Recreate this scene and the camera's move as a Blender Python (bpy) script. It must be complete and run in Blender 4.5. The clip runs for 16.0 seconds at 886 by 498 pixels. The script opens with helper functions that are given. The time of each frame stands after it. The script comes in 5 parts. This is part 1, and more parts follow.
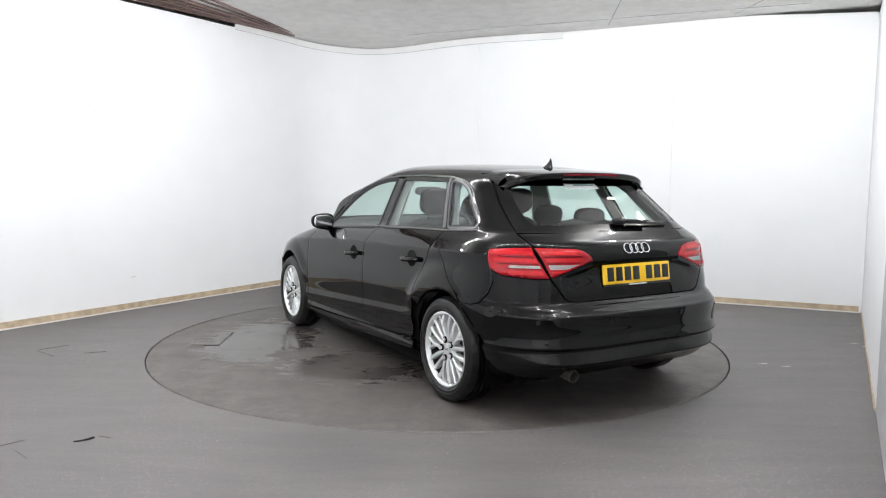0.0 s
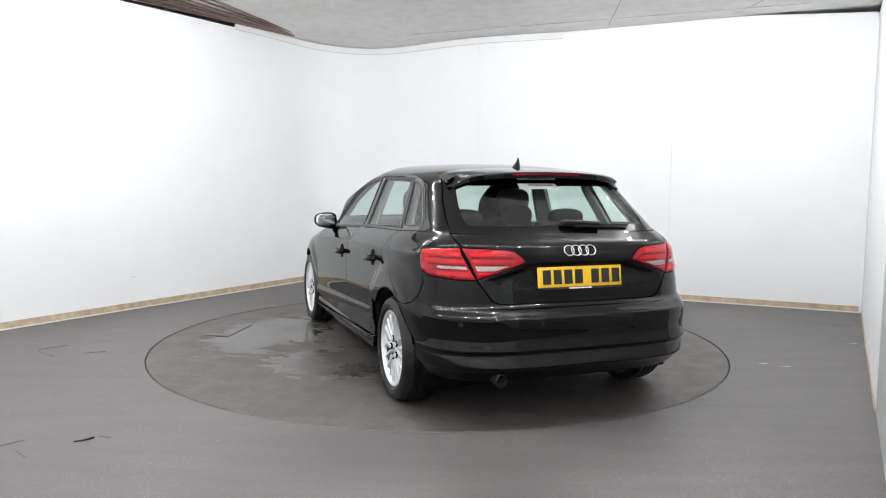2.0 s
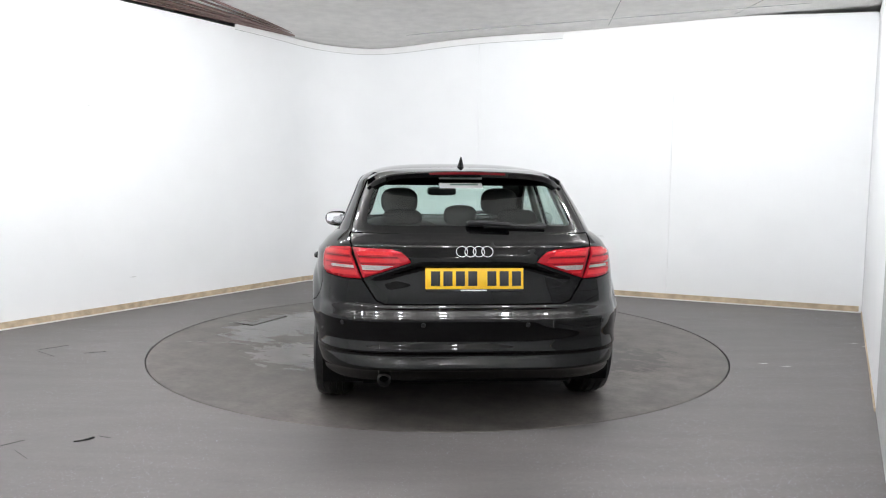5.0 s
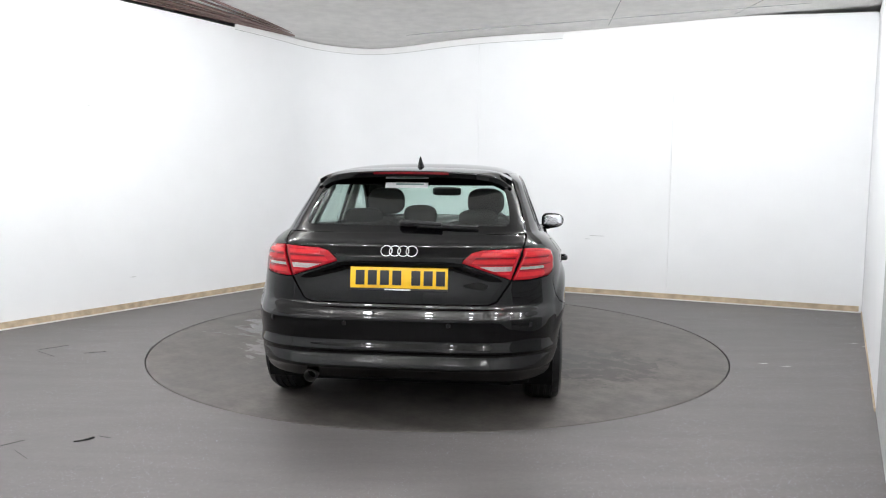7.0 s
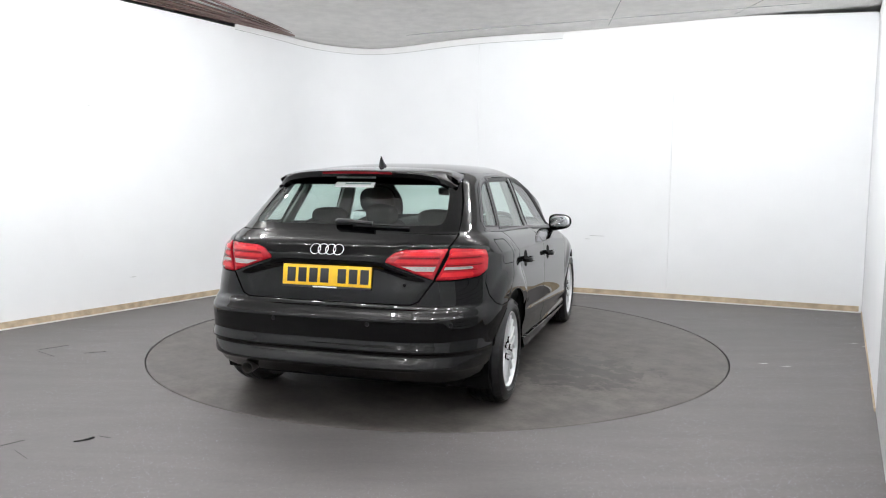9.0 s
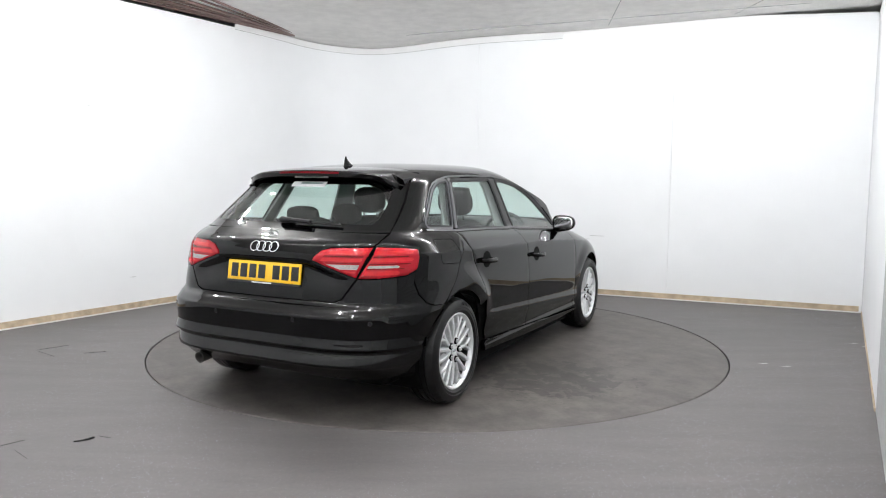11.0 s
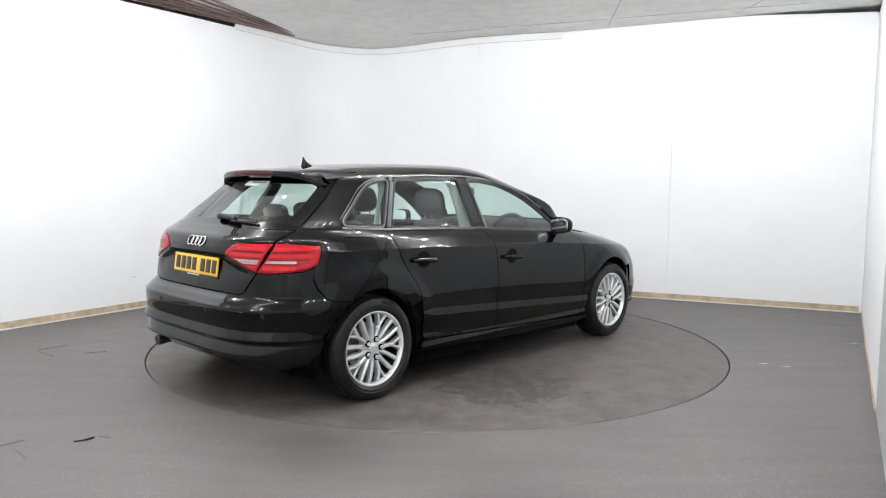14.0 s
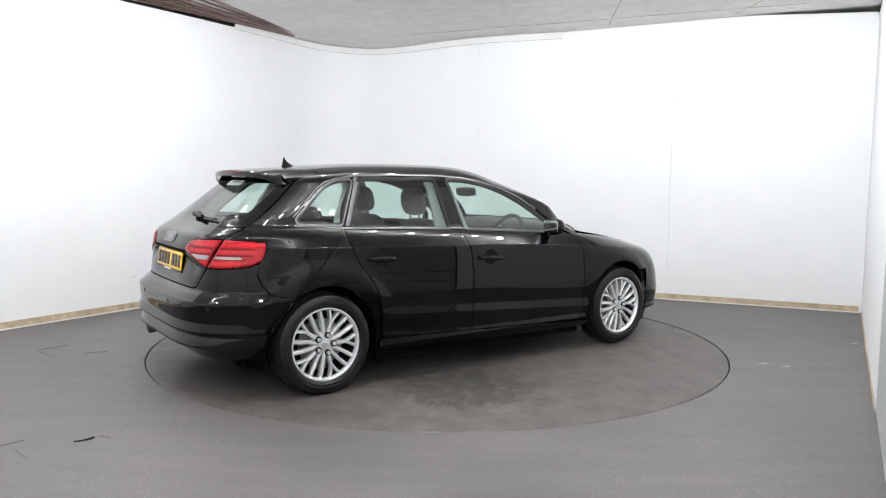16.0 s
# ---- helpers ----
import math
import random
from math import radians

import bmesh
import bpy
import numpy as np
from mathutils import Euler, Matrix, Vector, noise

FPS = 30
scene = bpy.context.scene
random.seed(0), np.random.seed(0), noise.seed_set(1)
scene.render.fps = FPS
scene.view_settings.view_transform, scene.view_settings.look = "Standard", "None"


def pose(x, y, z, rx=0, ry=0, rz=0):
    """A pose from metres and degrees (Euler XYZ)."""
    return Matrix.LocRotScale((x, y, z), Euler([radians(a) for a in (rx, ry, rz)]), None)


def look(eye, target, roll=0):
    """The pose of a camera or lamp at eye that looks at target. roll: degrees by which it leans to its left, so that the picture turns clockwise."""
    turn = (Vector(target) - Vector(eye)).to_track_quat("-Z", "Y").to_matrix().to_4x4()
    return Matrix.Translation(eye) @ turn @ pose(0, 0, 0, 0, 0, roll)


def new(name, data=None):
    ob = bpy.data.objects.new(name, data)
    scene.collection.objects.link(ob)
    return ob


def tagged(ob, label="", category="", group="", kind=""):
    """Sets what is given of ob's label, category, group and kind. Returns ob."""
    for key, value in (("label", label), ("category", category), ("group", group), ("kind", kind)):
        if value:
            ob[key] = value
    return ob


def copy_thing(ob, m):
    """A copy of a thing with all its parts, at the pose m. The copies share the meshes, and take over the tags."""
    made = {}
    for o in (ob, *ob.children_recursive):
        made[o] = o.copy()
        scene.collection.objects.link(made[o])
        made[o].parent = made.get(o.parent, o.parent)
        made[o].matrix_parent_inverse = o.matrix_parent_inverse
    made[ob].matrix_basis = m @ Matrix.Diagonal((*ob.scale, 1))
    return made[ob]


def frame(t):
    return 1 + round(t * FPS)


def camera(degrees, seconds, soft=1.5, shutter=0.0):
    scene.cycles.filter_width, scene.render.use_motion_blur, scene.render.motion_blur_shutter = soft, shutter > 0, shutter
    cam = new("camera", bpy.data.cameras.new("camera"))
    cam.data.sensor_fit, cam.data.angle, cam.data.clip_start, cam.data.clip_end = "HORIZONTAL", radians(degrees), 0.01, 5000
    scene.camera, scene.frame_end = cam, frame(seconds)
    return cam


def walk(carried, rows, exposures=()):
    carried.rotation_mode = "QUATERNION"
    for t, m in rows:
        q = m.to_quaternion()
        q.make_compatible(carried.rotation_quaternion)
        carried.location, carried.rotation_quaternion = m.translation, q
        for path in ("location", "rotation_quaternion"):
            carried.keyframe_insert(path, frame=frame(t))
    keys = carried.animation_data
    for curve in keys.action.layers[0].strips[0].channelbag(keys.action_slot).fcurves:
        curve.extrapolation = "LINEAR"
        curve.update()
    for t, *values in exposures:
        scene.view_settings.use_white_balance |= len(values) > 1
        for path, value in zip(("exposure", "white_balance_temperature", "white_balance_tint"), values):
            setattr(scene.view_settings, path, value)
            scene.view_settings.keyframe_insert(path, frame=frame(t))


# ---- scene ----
# Camera: one fixed tripod view into a white photo booth with a turntable.
cam = camera(61.4, 16.0, soft=1.1)
CAM = look((0.0, -6.072, 1.337), (0.0333, -0.0999, 0.7643), 0.489)
walk(cam, [(0.0, CAM), (16.0, CAM)], exposures=[(0.0, 0.0, 6500, 10), (16.0, 0.0, 6500, 10)])

# World: a closed booth, so only a faint neutral surround.
world = bpy.data.worlds.new("world")
world.use_nodes = True
world.node_tree.nodes["Background"].inputs["Color"].default_value = (0.8, 0.85, 0.9, 1)
world.node_tree.nodes["Background"].inputs["Strength"].default_value = 0.05
scene.world = world

LAMP_GLOW = 380.0


# ---- materials ----
def mat(name, color, rough=0.5, metal=0.0, coat=0.0, spec=0.5, grain=None, bump=None, emit=None):
    """A node material; grain = (scale, amount) varies the colour at two scales, bump = (scale, strength, distance)."""
    m = bpy.data.materials.new(name)
    m.use_nodes = True
    nt = m.node_tree
    b = nt.nodes["Principled BSDF"]
    b.inputs["Base Color"].default_value = (*color, 1)
    b.inputs["Roughness"].default_value = rough
    b.inputs["Metallic"].default_value = metal
    b.inputs["Coat Weight"].default_value = coat
    b.inputs["Coat Roughness"].default_value = 0.02
    b.inputs["Specular IOR Level"].default_value = spec
    tc = nt.nodes.new("ShaderNodeTexCoord")
    if grain:
        scale, amount = grain
        n1 = nt.nodes.new("ShaderNodeTexNoise")
        n1.inputs["Scale"].default_value, n1.inputs["Detail"].default_value = scale, 5
        n2 = nt.nodes.new("ShaderNodeTexNoise")
        n2.inputs["Scale"].default_value, n2.inputs["Detail"].default_value = scale / 12, 3
        for n in (n1, n2):
            nt.links.new(tc.outputs["Object"], n.inputs["Vector"])
        add = nt.nodes.new("ShaderNodeMath")
        add.operation = "ADD"
        nt.links.new(n1.outputs["Fac"], add.inputs[0])
        nt.links.new(n2.outputs["Fac"], add.inputs[1])
        mr = nt.nodes.new("ShaderNodeMapRange")
        mr.inputs["From Min"].default_value, mr.inputs["From Max"].default_value = 0.6, 1.4
        mr.inputs["To Min"].default_value, mr.inputs["To Max"].default_value = 1 - amount, 1 + amount
        nt.links.new(add.outputs[0], mr.inputs["Value"])
        mul = nt.nodes.new("ShaderNodeVectorMath")
        mul.operation = "SCALE"
        mul.inputs[0].default_value = color
        nt.links.new(mr.outputs["Result"], mul.inputs["Scale"])
        nt.links.new(mul.outputs["Vector"], b.inputs["Base Color"])
    if bump:
        n = nt.nodes.new("ShaderNodeTexNoise")
        n.inputs["Scale"].default_value, n.inputs["Detail"].default_value = bump[0], 4
        nt.links.new(tc.outputs["Object"], n.inputs["Vector"])
        bp = nt.nodes.new("ShaderNodeBump")
        bp.inputs["Strength"].default_value, bp.inputs["Distance"].default_value = bump[1], bump[2]
        nt.links.new(n.outputs["Fac"], bp.inputs["Height"])
        nt.links.new(bp.outputs["Normal"], b.inputs["Normal"])
    if emit:
        b.inputs["Emission Color"].default_value = (*emit[0], 1)
        b.inputs["Emission Strength"].default_value = emit[1]
    return m


def glass_mat(name, tint, film=0.07):
    """A thin coated pane: tinted see-through whose gloss grows at grazing angles."""
    m = bpy.data.materials.new(name)
    m.use_nodes = True
    nt = m.node_tree
    nt.nodes.remove(nt.nodes["Principled BSDF"])
    tr = nt.nodes.new("ShaderNodeBsdfTransparent")
    tr.inputs["Color"].default_value = (*tint, 1)
    gl = nt.nodes.new("ShaderNodeBsdfGlossy")
    gl.inputs["Roughness"].default_value = 0.01
    lw = nt.nodes.new("ShaderNodeLayerWeight")
    lw.inputs["Blend"].default_value = 0.5
    pw = nt.nodes.new("ShaderNodeMath")
    pw.operation = "POWER"
    pw.inputs[1].default_value = 5.0
    fr = nt.nodes.new("ShaderNodeMapRange")
    fr.inputs["To Min"].default_value, fr.inputs["To Max"].default_value = film, 1.0
    nt.links.new(lw.outputs["Facing"], pw.inputs[0])
    nt.links.new(pw.outputs[0], fr.inputs["Value"])
    mx = nt.nodes.new("ShaderNodeMixShader")
    nt.links.new(fr.outputs["Result"], mx.inputs["Fac"])
    nt.links.new(tr.outputs["BSDF"], mx.inputs[1])
    nt.links.new(gl.outputs["BSDF"], mx.inputs[2])
    nt.links.new(mx.outputs["Shader"], nt.nodes["Material Output"].inputs["Surface"])
    return m


PAINT = mat("black_paint", (0.0012, 0.0012, 0.0014), 0.015, spec=0.30)
SKIRT = mat("satin_black_skirt", (0.003, 0.003, 0.0033), 0.16, spec=0.36, grain=(160, 0.2), bump=(700, 0.06, 0.0004))
PLASTIC = mat("black_plastic", (0.012, 0.012, 0.013), 0.40, spec=0.25, grain=(220, 0.25), bump=(900, 0.15, 0.0005))
SATIN = mat("satin_trim", (0.13, 0.13, 0.135), 0.36, metal=0.9, grain=(80, 0.08))
RUBBER = mat("tyre_rubber", (0.009, 0.009, 0.0095), 0.34, spec=0.34, grain=(60, 0.3), bump=(300, 0.2, 0.001))
ALLOY = mat("silver_alloy", (0.80, 0.81, 0.82), 0.32, metal=0.55, coat=0.3, grain=(40, 0.06))
DISC = mat("brake_steel", (0.35, 0.34, 0.33), 0.35, metal=1.0, grain=(90, 0.2))
CHROME = mat("chrome", (0.85, 0.86, 0.88), 0.06, metal=1.0)
VOID = mat("underbody", (0.005, 0.005, 0.005), 0.8, spec=0.08, grain=(30, 0.3))
RED = mat("red_lens", (0.36, 0.004, 0.012), 0.04, spec=0.45, grain=(9, 0.3))
RED_DARK = mat("dark_red_lens", (0.13, 0.002, 0.005), 0.06, spec=0.3, grain=(9, 0.2))
RED_BAR = mat("red_light_guide", (0.52, 0.012, 0.018), 0.08, spec=0.3, grain=(30, 0.15))
CLEAR = mat("clear_reflector", (0.40, 0.32, 0.32), 0.15, metal=0.4, grain=(120, 0.5))
YELLOW = mat("plate_yellow", (0.95, 0.57, 0.006), 0.3, coat=0.5, grain=(40, 0.05))
INK = mat("plate_ink", (0.012, 0.012, 0.014), 0.4)
STICKER = mat("sticker_white", (0.92, 0.93, 0.93), 0.5)
STICKER_INK = mat("sticker_ink", (0.22, 0.32, 0.30), 0.5)
FABRIC = mat("seat_fabric", (0.022, 0.021, 0.021), 0.85, grain=(350, 0.35), bump=(500, 0.3, 0.001))
CABIN = mat("cabin_trim", (0.035, 0.036, 0.036), 0.6, grain=(200, 0.2), bump=(700, 0.15, 0.0005))
LINING = mat("roof_lining", (0.22, 0.23, 0.22), 0.9, grain=(300, 0.12))
GLASS = glass_mat("green_tint_glass", (0.78, 0.90, 0.86))
WALL = mat("white_board", (0.84, 0.85, 0.86), 0.55, grain=(3.0, 0.025), bump=(40, 0.05, 0.002))
WHITE_PVC = mat("white_strip", (0.80, 0.80, 0.80), 0.4, grain=(6, 0.03))
JOINT = mat("grey_joint", (0.38, 0.38, 0.37), 0.7, grain=(12, 0.15))
PIPE = mat("dull_steel_and_barrel_shade", (0.12, 0.115, 0.11), 0.35, metal=0.9, grain=(60, 0.3))
WOOD = mat("raw_batten", (0.50, 0.40, 0.28), 0.75, grain=(14, 0.45), bump=(60, 0.3, 0.003))
CAULK = mat("white_caulk", (0.75, 0.74, 0.71), 0.6, grain=(25, 0.15))
CONCRETE = mat("concrete_soffit", (0.80, 0.785, 0.765), 0.85, grain=(7, 0.13), bump=(9, 0.45, 0.02))
RUST = mat("dark_steel", (0.20, 0.125, 0.11), 0.6, grain=(16, 0.5), bump=(40, 0.3, 0.003))
SHUTTER = mat("grey_shutter", (0.42, 0.425, 0.43), 0.5, grain=(8, 0.1))
DARK = mat("dark_void", (0.03, 0.028, 0.027), 0.9, grain=(2, 0.2))
LED = mat("led_face", (0.9, 0.9, 0.9), 0.4, emit=((0.97, 0.985, 1.0), LAMP_GLOW))


def floor_mat(name, base, wet=False):
    """Grey safety vinyl with pale flecks and scuffs; wet adds a film of spilt water with torn edges and a drying stain."""
    m = mat(name, base, 0.5, spec=0.5)
    nt = m.node_tree
    b = nt.nodes["Principled BSDF"]
    tc = nt.nodes.new("ShaderNodeTexCoord")

    def node(kind, **values):
        n = nt.nodes.new(kind)
        for key, value in values.items():
            n.inputs[key].default_value = value
        return n

    def link(a, o, c, i):
        nt.links.new(a.outputs[o], c.inputs[i])

    def math_node(op, a, c):
        n = nt.nodes.new("ShaderNodeMath")
        n.operation = op
        for i, v in enumerate((a, c)):
            if isinstance(v, (int, float)):
                n.inputs[i].default_value = v
            else:
                nt.links.new(v, n.inputs[i])
        return n.outputs[0]

    def ramp(source, lo, hi, a, c):
        n = node("ShaderNodeMapRange", **{"From Min": lo, "From Max": hi, "To Min": a, "To Max": c})
        nt.links.new(source, n.inputs["Value"])
        return n.outputs["Result"]

    big = node("ShaderNodeTexNoise", Scale=0.9, Detail=5)
    fine = node("ShaderNodeTexNoise", Scale=45.0, Detail=3)
    streak = node("ShaderNodeTexNoise", Scale=1.0, Detail=6, Roughness=0.7)
    mp = node("ShaderNodeMapping")
    mp.inputs["Scale"].default_value = (1.2, 6.0, 1)
    mp.inputs["Rotation"].default_value = (0, 0, 0.25)
    link(tc, "Object", mp, "Vector")
    link(mp, "Vector", streak, "Vector")
    for n in (big, fine):
        link(tc, "Object", n, "Vector")
    tone = math_node("MULTIPLY", ramp(big.outputs["Fac"], 0.3, 0.7, 0.80, 1.20), ramp(fine.outputs["Fac"], 0.3, 0.7, 0.93, 1.07))
    tone = math_node("MULTIPLY", tone, ramp(streak.outputs["Fac"], 0.3, 0.75, 0.88, 1.20))
    vor = node("ShaderNodeTexVoronoi", Scale=120.0)
    link(tc, "Object", vor, "Vector")
    fleck = ramp(vor.outputs["Distance"], 0.17, 0.27, 1.0, 0.0)
    sep = nt.nodes.new("ShaderNodeSeparateColor")
    link(vor, "Color", sep, "Color")
    fleck = math_node("MULTIPLY", fleck, ramp(sep.outputs["Red"], 0.66, 0.98, 0.0, 1.0))
    fleck = math_node("MULTIPLY", fleck, ramp(big.outputs["Fac"], 0.40, 0.58, 0.15, 1.0))
    fleck = math_node("MULTIPLY", fleck, 0.0 if wet else 0.8)
    if wet:
        dirt = node("ShaderNodeTexNoise", Scale=5.5, Detail=7, Roughness=0.7)
        link(tc, "Object", dirt, "Vector")
        tone = math_node("MULTIPLY", tone, ramp(dirt.outputs["Fac"], 0.38, 0.64, 0.70, 1.16))
    rough = ramp(big.outputs["Fac"], 0.3, 0.7, 0.50, 0.64)
    if wet:
        w = node("ShaderNodeTexNoise", Scale=1.0, Detail=8, Roughness=0.62, Distortion=0.7)
        wm = node("ShaderNodeMapping")
        wm.inputs["Scale"].default_value = (4.0, 9.0, 1)
        link(tc, "Object", wm, "Vector")
        link(wm, "Vector", w, "Vector")
        mask = None
        blot = node("ShaderNodeTexNoise", Scale=8.5, Detail=7, Roughness=0.65, Distortion=0.4)
        link(tc, "Object", blot, "Vector")
        for cx, cy, rx, ry, soft, much in ((-1.45, -0.05, 0.80, 1.35, 0.09, 1.0), (-0.60, -0.90, 0.85, 0.75, 0.07, 0.8), (1.40, 0.05, 0.95, 1.00, 0.175, 0.55)):
            vm = node("ShaderNodeMapping")
            vm.vector_type = "POINT"
            vm.inputs["Location"].default_value = (-cx / rx, -cy / ry, 0)
            vm.inputs["Scale"].default_value = (1 / rx, 1 / ry, 0)
            link(tc, "Object", vm, "Vector")
            ln = nt.nodes.new("ShaderNodeVectorMath")
            ln.operation = "LENGTH"
            link(vm, "Vector", ln, 0)
            inside = ramp(ln.outputs["Value"], 0.35, 1.0, 0.34, -0.12)
            v = ramp(math_node("ADD", (w if much > 0.6 else blot).outputs["Fac"], math_node("SUBTRACT", inside, soft)), 0.60, 0.65, 0.0, 1.0)
            v = math_node("MULTIPLY", v, much)
            if much < 0.6:
                # a stain that has dried: darker and dull
                tone = math_node("MULTIPLY", tone, ramp(v, 0, 0.55, 1.0, 0.48))
                rough = math_node("SUBTRACT", rough, math_node("MULTIPLY", v, 0.08))
                continue
            mask = v if mask is None else math_node("MAXIMUM", mask, v)
        rough = math_node("SUBTRACT", rough, math_node("MULTIPLY", mask, 0.36))
        tone = math_node("MULTIPLY", tone, ramp(mask, 0, 1, 1.0, 0.72))
    sc = nt.nodes.new("ShaderNodeVectorMath")
    sc.operation = "SCALE"
    sc.inputs[0].default_value = base
    nt.links.new(tone, sc.inputs["Scale"])
    mx = nt.nodes.new("ShaderNodeMix")
    mx.data_type = "RGBA"
    nt.links.new(fleck, mx.inputs["Factor"])
    nt.links.new(sc.outputs["Vector"], mx.inputs["A"])
    mx.inputs["B"].default_value = (0.62, 0.64, 0.82, 1)
    nt.links.new(mx.outputs["Result"], b.inputs["Base Color"])
    nt.links.new(rough, b.inputs["Roughness"])
    bp = node("ShaderNodeBump", Strength=0.06, Distance=0.002)
    link(fine, "Fac", bp, "Height")
    link(bp, "Normal", b, "Normal")
    return m


VINYL = floor_mat("grey_vinyl", (0.109, 0.101, 0.099))
TABLE = floor_mat("turntable_vinyl", (0.090, 0.080, 0.073), wet=True)


# ---- mesh helpers ----
def link_mesh(name, verts, faces, material, parent=None, smooth=False):
    me = bpy.data.meshes.new(name)
    me.from_pydata([tuple(v) for v in verts], [], faces)
    me.materials.append(material)
    if smooth:
        me.polygons.foreach_set("use_smooth", [True] * len(me.polygons))
    me.update()
    ob = new(name, me)
    ob.parent = parent
    return ob


def part(name, bm, material, parent=None, label="", smooth=True, angle=0.7):
    me = bpy.data.meshes.new(name)
    bmesh.ops.recalc_face_normals(bm, faces=bm.faces)
    if smooth:
        for f in bm.faces:
            f.smooth = True
        for e in bm.edges:
            if len(e.link_faces) == 2 and e.calc_face_angle(0) > angle:
                e.smooth = False
    bm.to_mesh(me)
    bm.free()
    me.materials.append(material)
    ob = new(name, me)
    ob.parent = parent
    return tagged(ob, label) if label else ob


def box_bm(x0, y0, z0, x1, y1, z1, bevel=0.0, m=None):
    bm = bmesh.new()
    bmesh.ops.create_cube(bm, size=1)
    bmesh.ops.transform(bm, matrix=Matrix.Translation(((x0 + x1) / 2, (y0 + y1) / 2, (z0 + z1) / 2)) @ Matrix.Diagonal((x1 - x0, y1 - y0, z1 - z0, 1)), verts=bm.verts)
    if bevel:
        bmesh.ops.bevel(bm, geom=bm.edges[:], offset=bevel, segments=3, profile=0.5, affect="EDGES")
    if m:
        bmesh.ops.transform(bm, matrix=m, verts=bm.verts)
    return bm


def lathe_bm(profile, steps=48, m=None, closed=False):
    """Turns a profile of (radius, height) round the z axis."""
    bm = bmesh.new()
    rings = []
    for i in range(steps):
        a = 2 * math.pi * i / steps
        rings.append([bm.verts.new((r * math.cos(a), r * math.sin(a), h)) for r, h in profile])
    n = len(profile)
    for i in range(steps):
        for k in range(n if closed else n - 1):
            bm.faces.new((rings[i][k], rings[(i + 1) % steps][k], rings[(i + 1) % steps][(k + 1) % n], rings[i][(k + 1) % n]))
    bmesh.ops.remove_doubles(bm, verts=bm.verts, dist=1e-6)
    if m:
        bmesh.ops.transform(bm, matrix=m, verts=bm.verts)
    return bm


def prism_bm(outline, z0, z1, m=None, bevel=0.0):
    """A flat outline of (x, y) given thickness from z0 to z1."""
    bm = bmesh.new()
    lo = [bm.verts.new((x, y, z0)) for x, y in outline]
    hi = [bm.verts.new((x, y, z1)) for x, y in outline]
    n = len(outline)
    bm.faces.new(lo[::-1])
    bm.faces.new(hi)
    for i in range(n):
        bm.faces.new((lo[i], lo[(i + 1) % n], hi[(i + 1) % n], hi[i]))
    if bevel:
        bmesh.ops.bevel(bm, geom=[e for e in bm.edges], offset=bevel, segments=2, profile=0.5, affect="EDGES")
    if m:
        bmesh.ops.transform(bm, matrix=m, verts=bm.verts)
    return bm


def tube_bm(points, radius, steps=10):
    """A round bar along points."""
    bm = bmesh.new()
    pts = [Vector(q) for q in points]
    rings = []
    for i, q in enumerate(pts):
        d = (pts[min(i + 1, len(pts) - 1)] - pts[max(i - 1, 0)]).normalized()
        a = d.orthogonal().normalized() if i == 0 else (a - d * a.dot(d)).normalized()
        c = d.cross(a)
        rings.append([bm.verts.new(q + radius * (a * math.cos(t) + c * math.sin(t))) for t in (2 * math.pi * k / steps for k in range(steps))])
    for i in range(len(rings) - 1):
        for k in range(steps):
            bm.faces.new((rings[i][k], rings[i][(k + 1) % steps], rings[i + 1][(k + 1) % steps], rings[i + 1][k]))
    bm.faces.new(rings[0][::-1])
    bm.faces.new(rings[-1])
    return bm


# ---- the booth ----
CORNER = Vector((-1.394, 3.922))
DIR_L = Vector((0.540, 0.841)).normalized()
DIR_B = Vector((0.915, -0.403)).normalized()
LEFT_END = CORNER - DIR_L * 5.6
RIGHT_END = Vector((4.31, 1.41))
DIR_R = Vector((-0.475, -0.880)).normalized()
RIGHT_STOP = RIGHT_END + DIR_R * 3.7  # beyond it an unseen grey shutter, added to dim reflections, closes the car entry
ENTRY_END = RIGHT_END + DIR_R * 5.9
COVE_R, COVE_T = 0.80, 0.683


def cove(n=16):
    """The rounded corner from the left wall to the back wall, seen from above."""
    inward = Vector((DIR_L.y, -DIR_L.x))
    centre = CORNER - DIR_L * COVE_T + inward * COVE_R
    a0 = math.atan2(-inward.y, -inward.x)
    inb = Vector((DIR_B.y, -DIR_B.x))
    a1 = math.atan2(-inb.y, -inb.x)
    while a1 > a0:
        a1 -= 2 * math.pi
    return [centre + COVE_R * Vector((math.cos(a0 + (a1 - a0) * i / n), math.sin(a0 + (a1 - a0) * i / n))) for i in range(n + 1)]


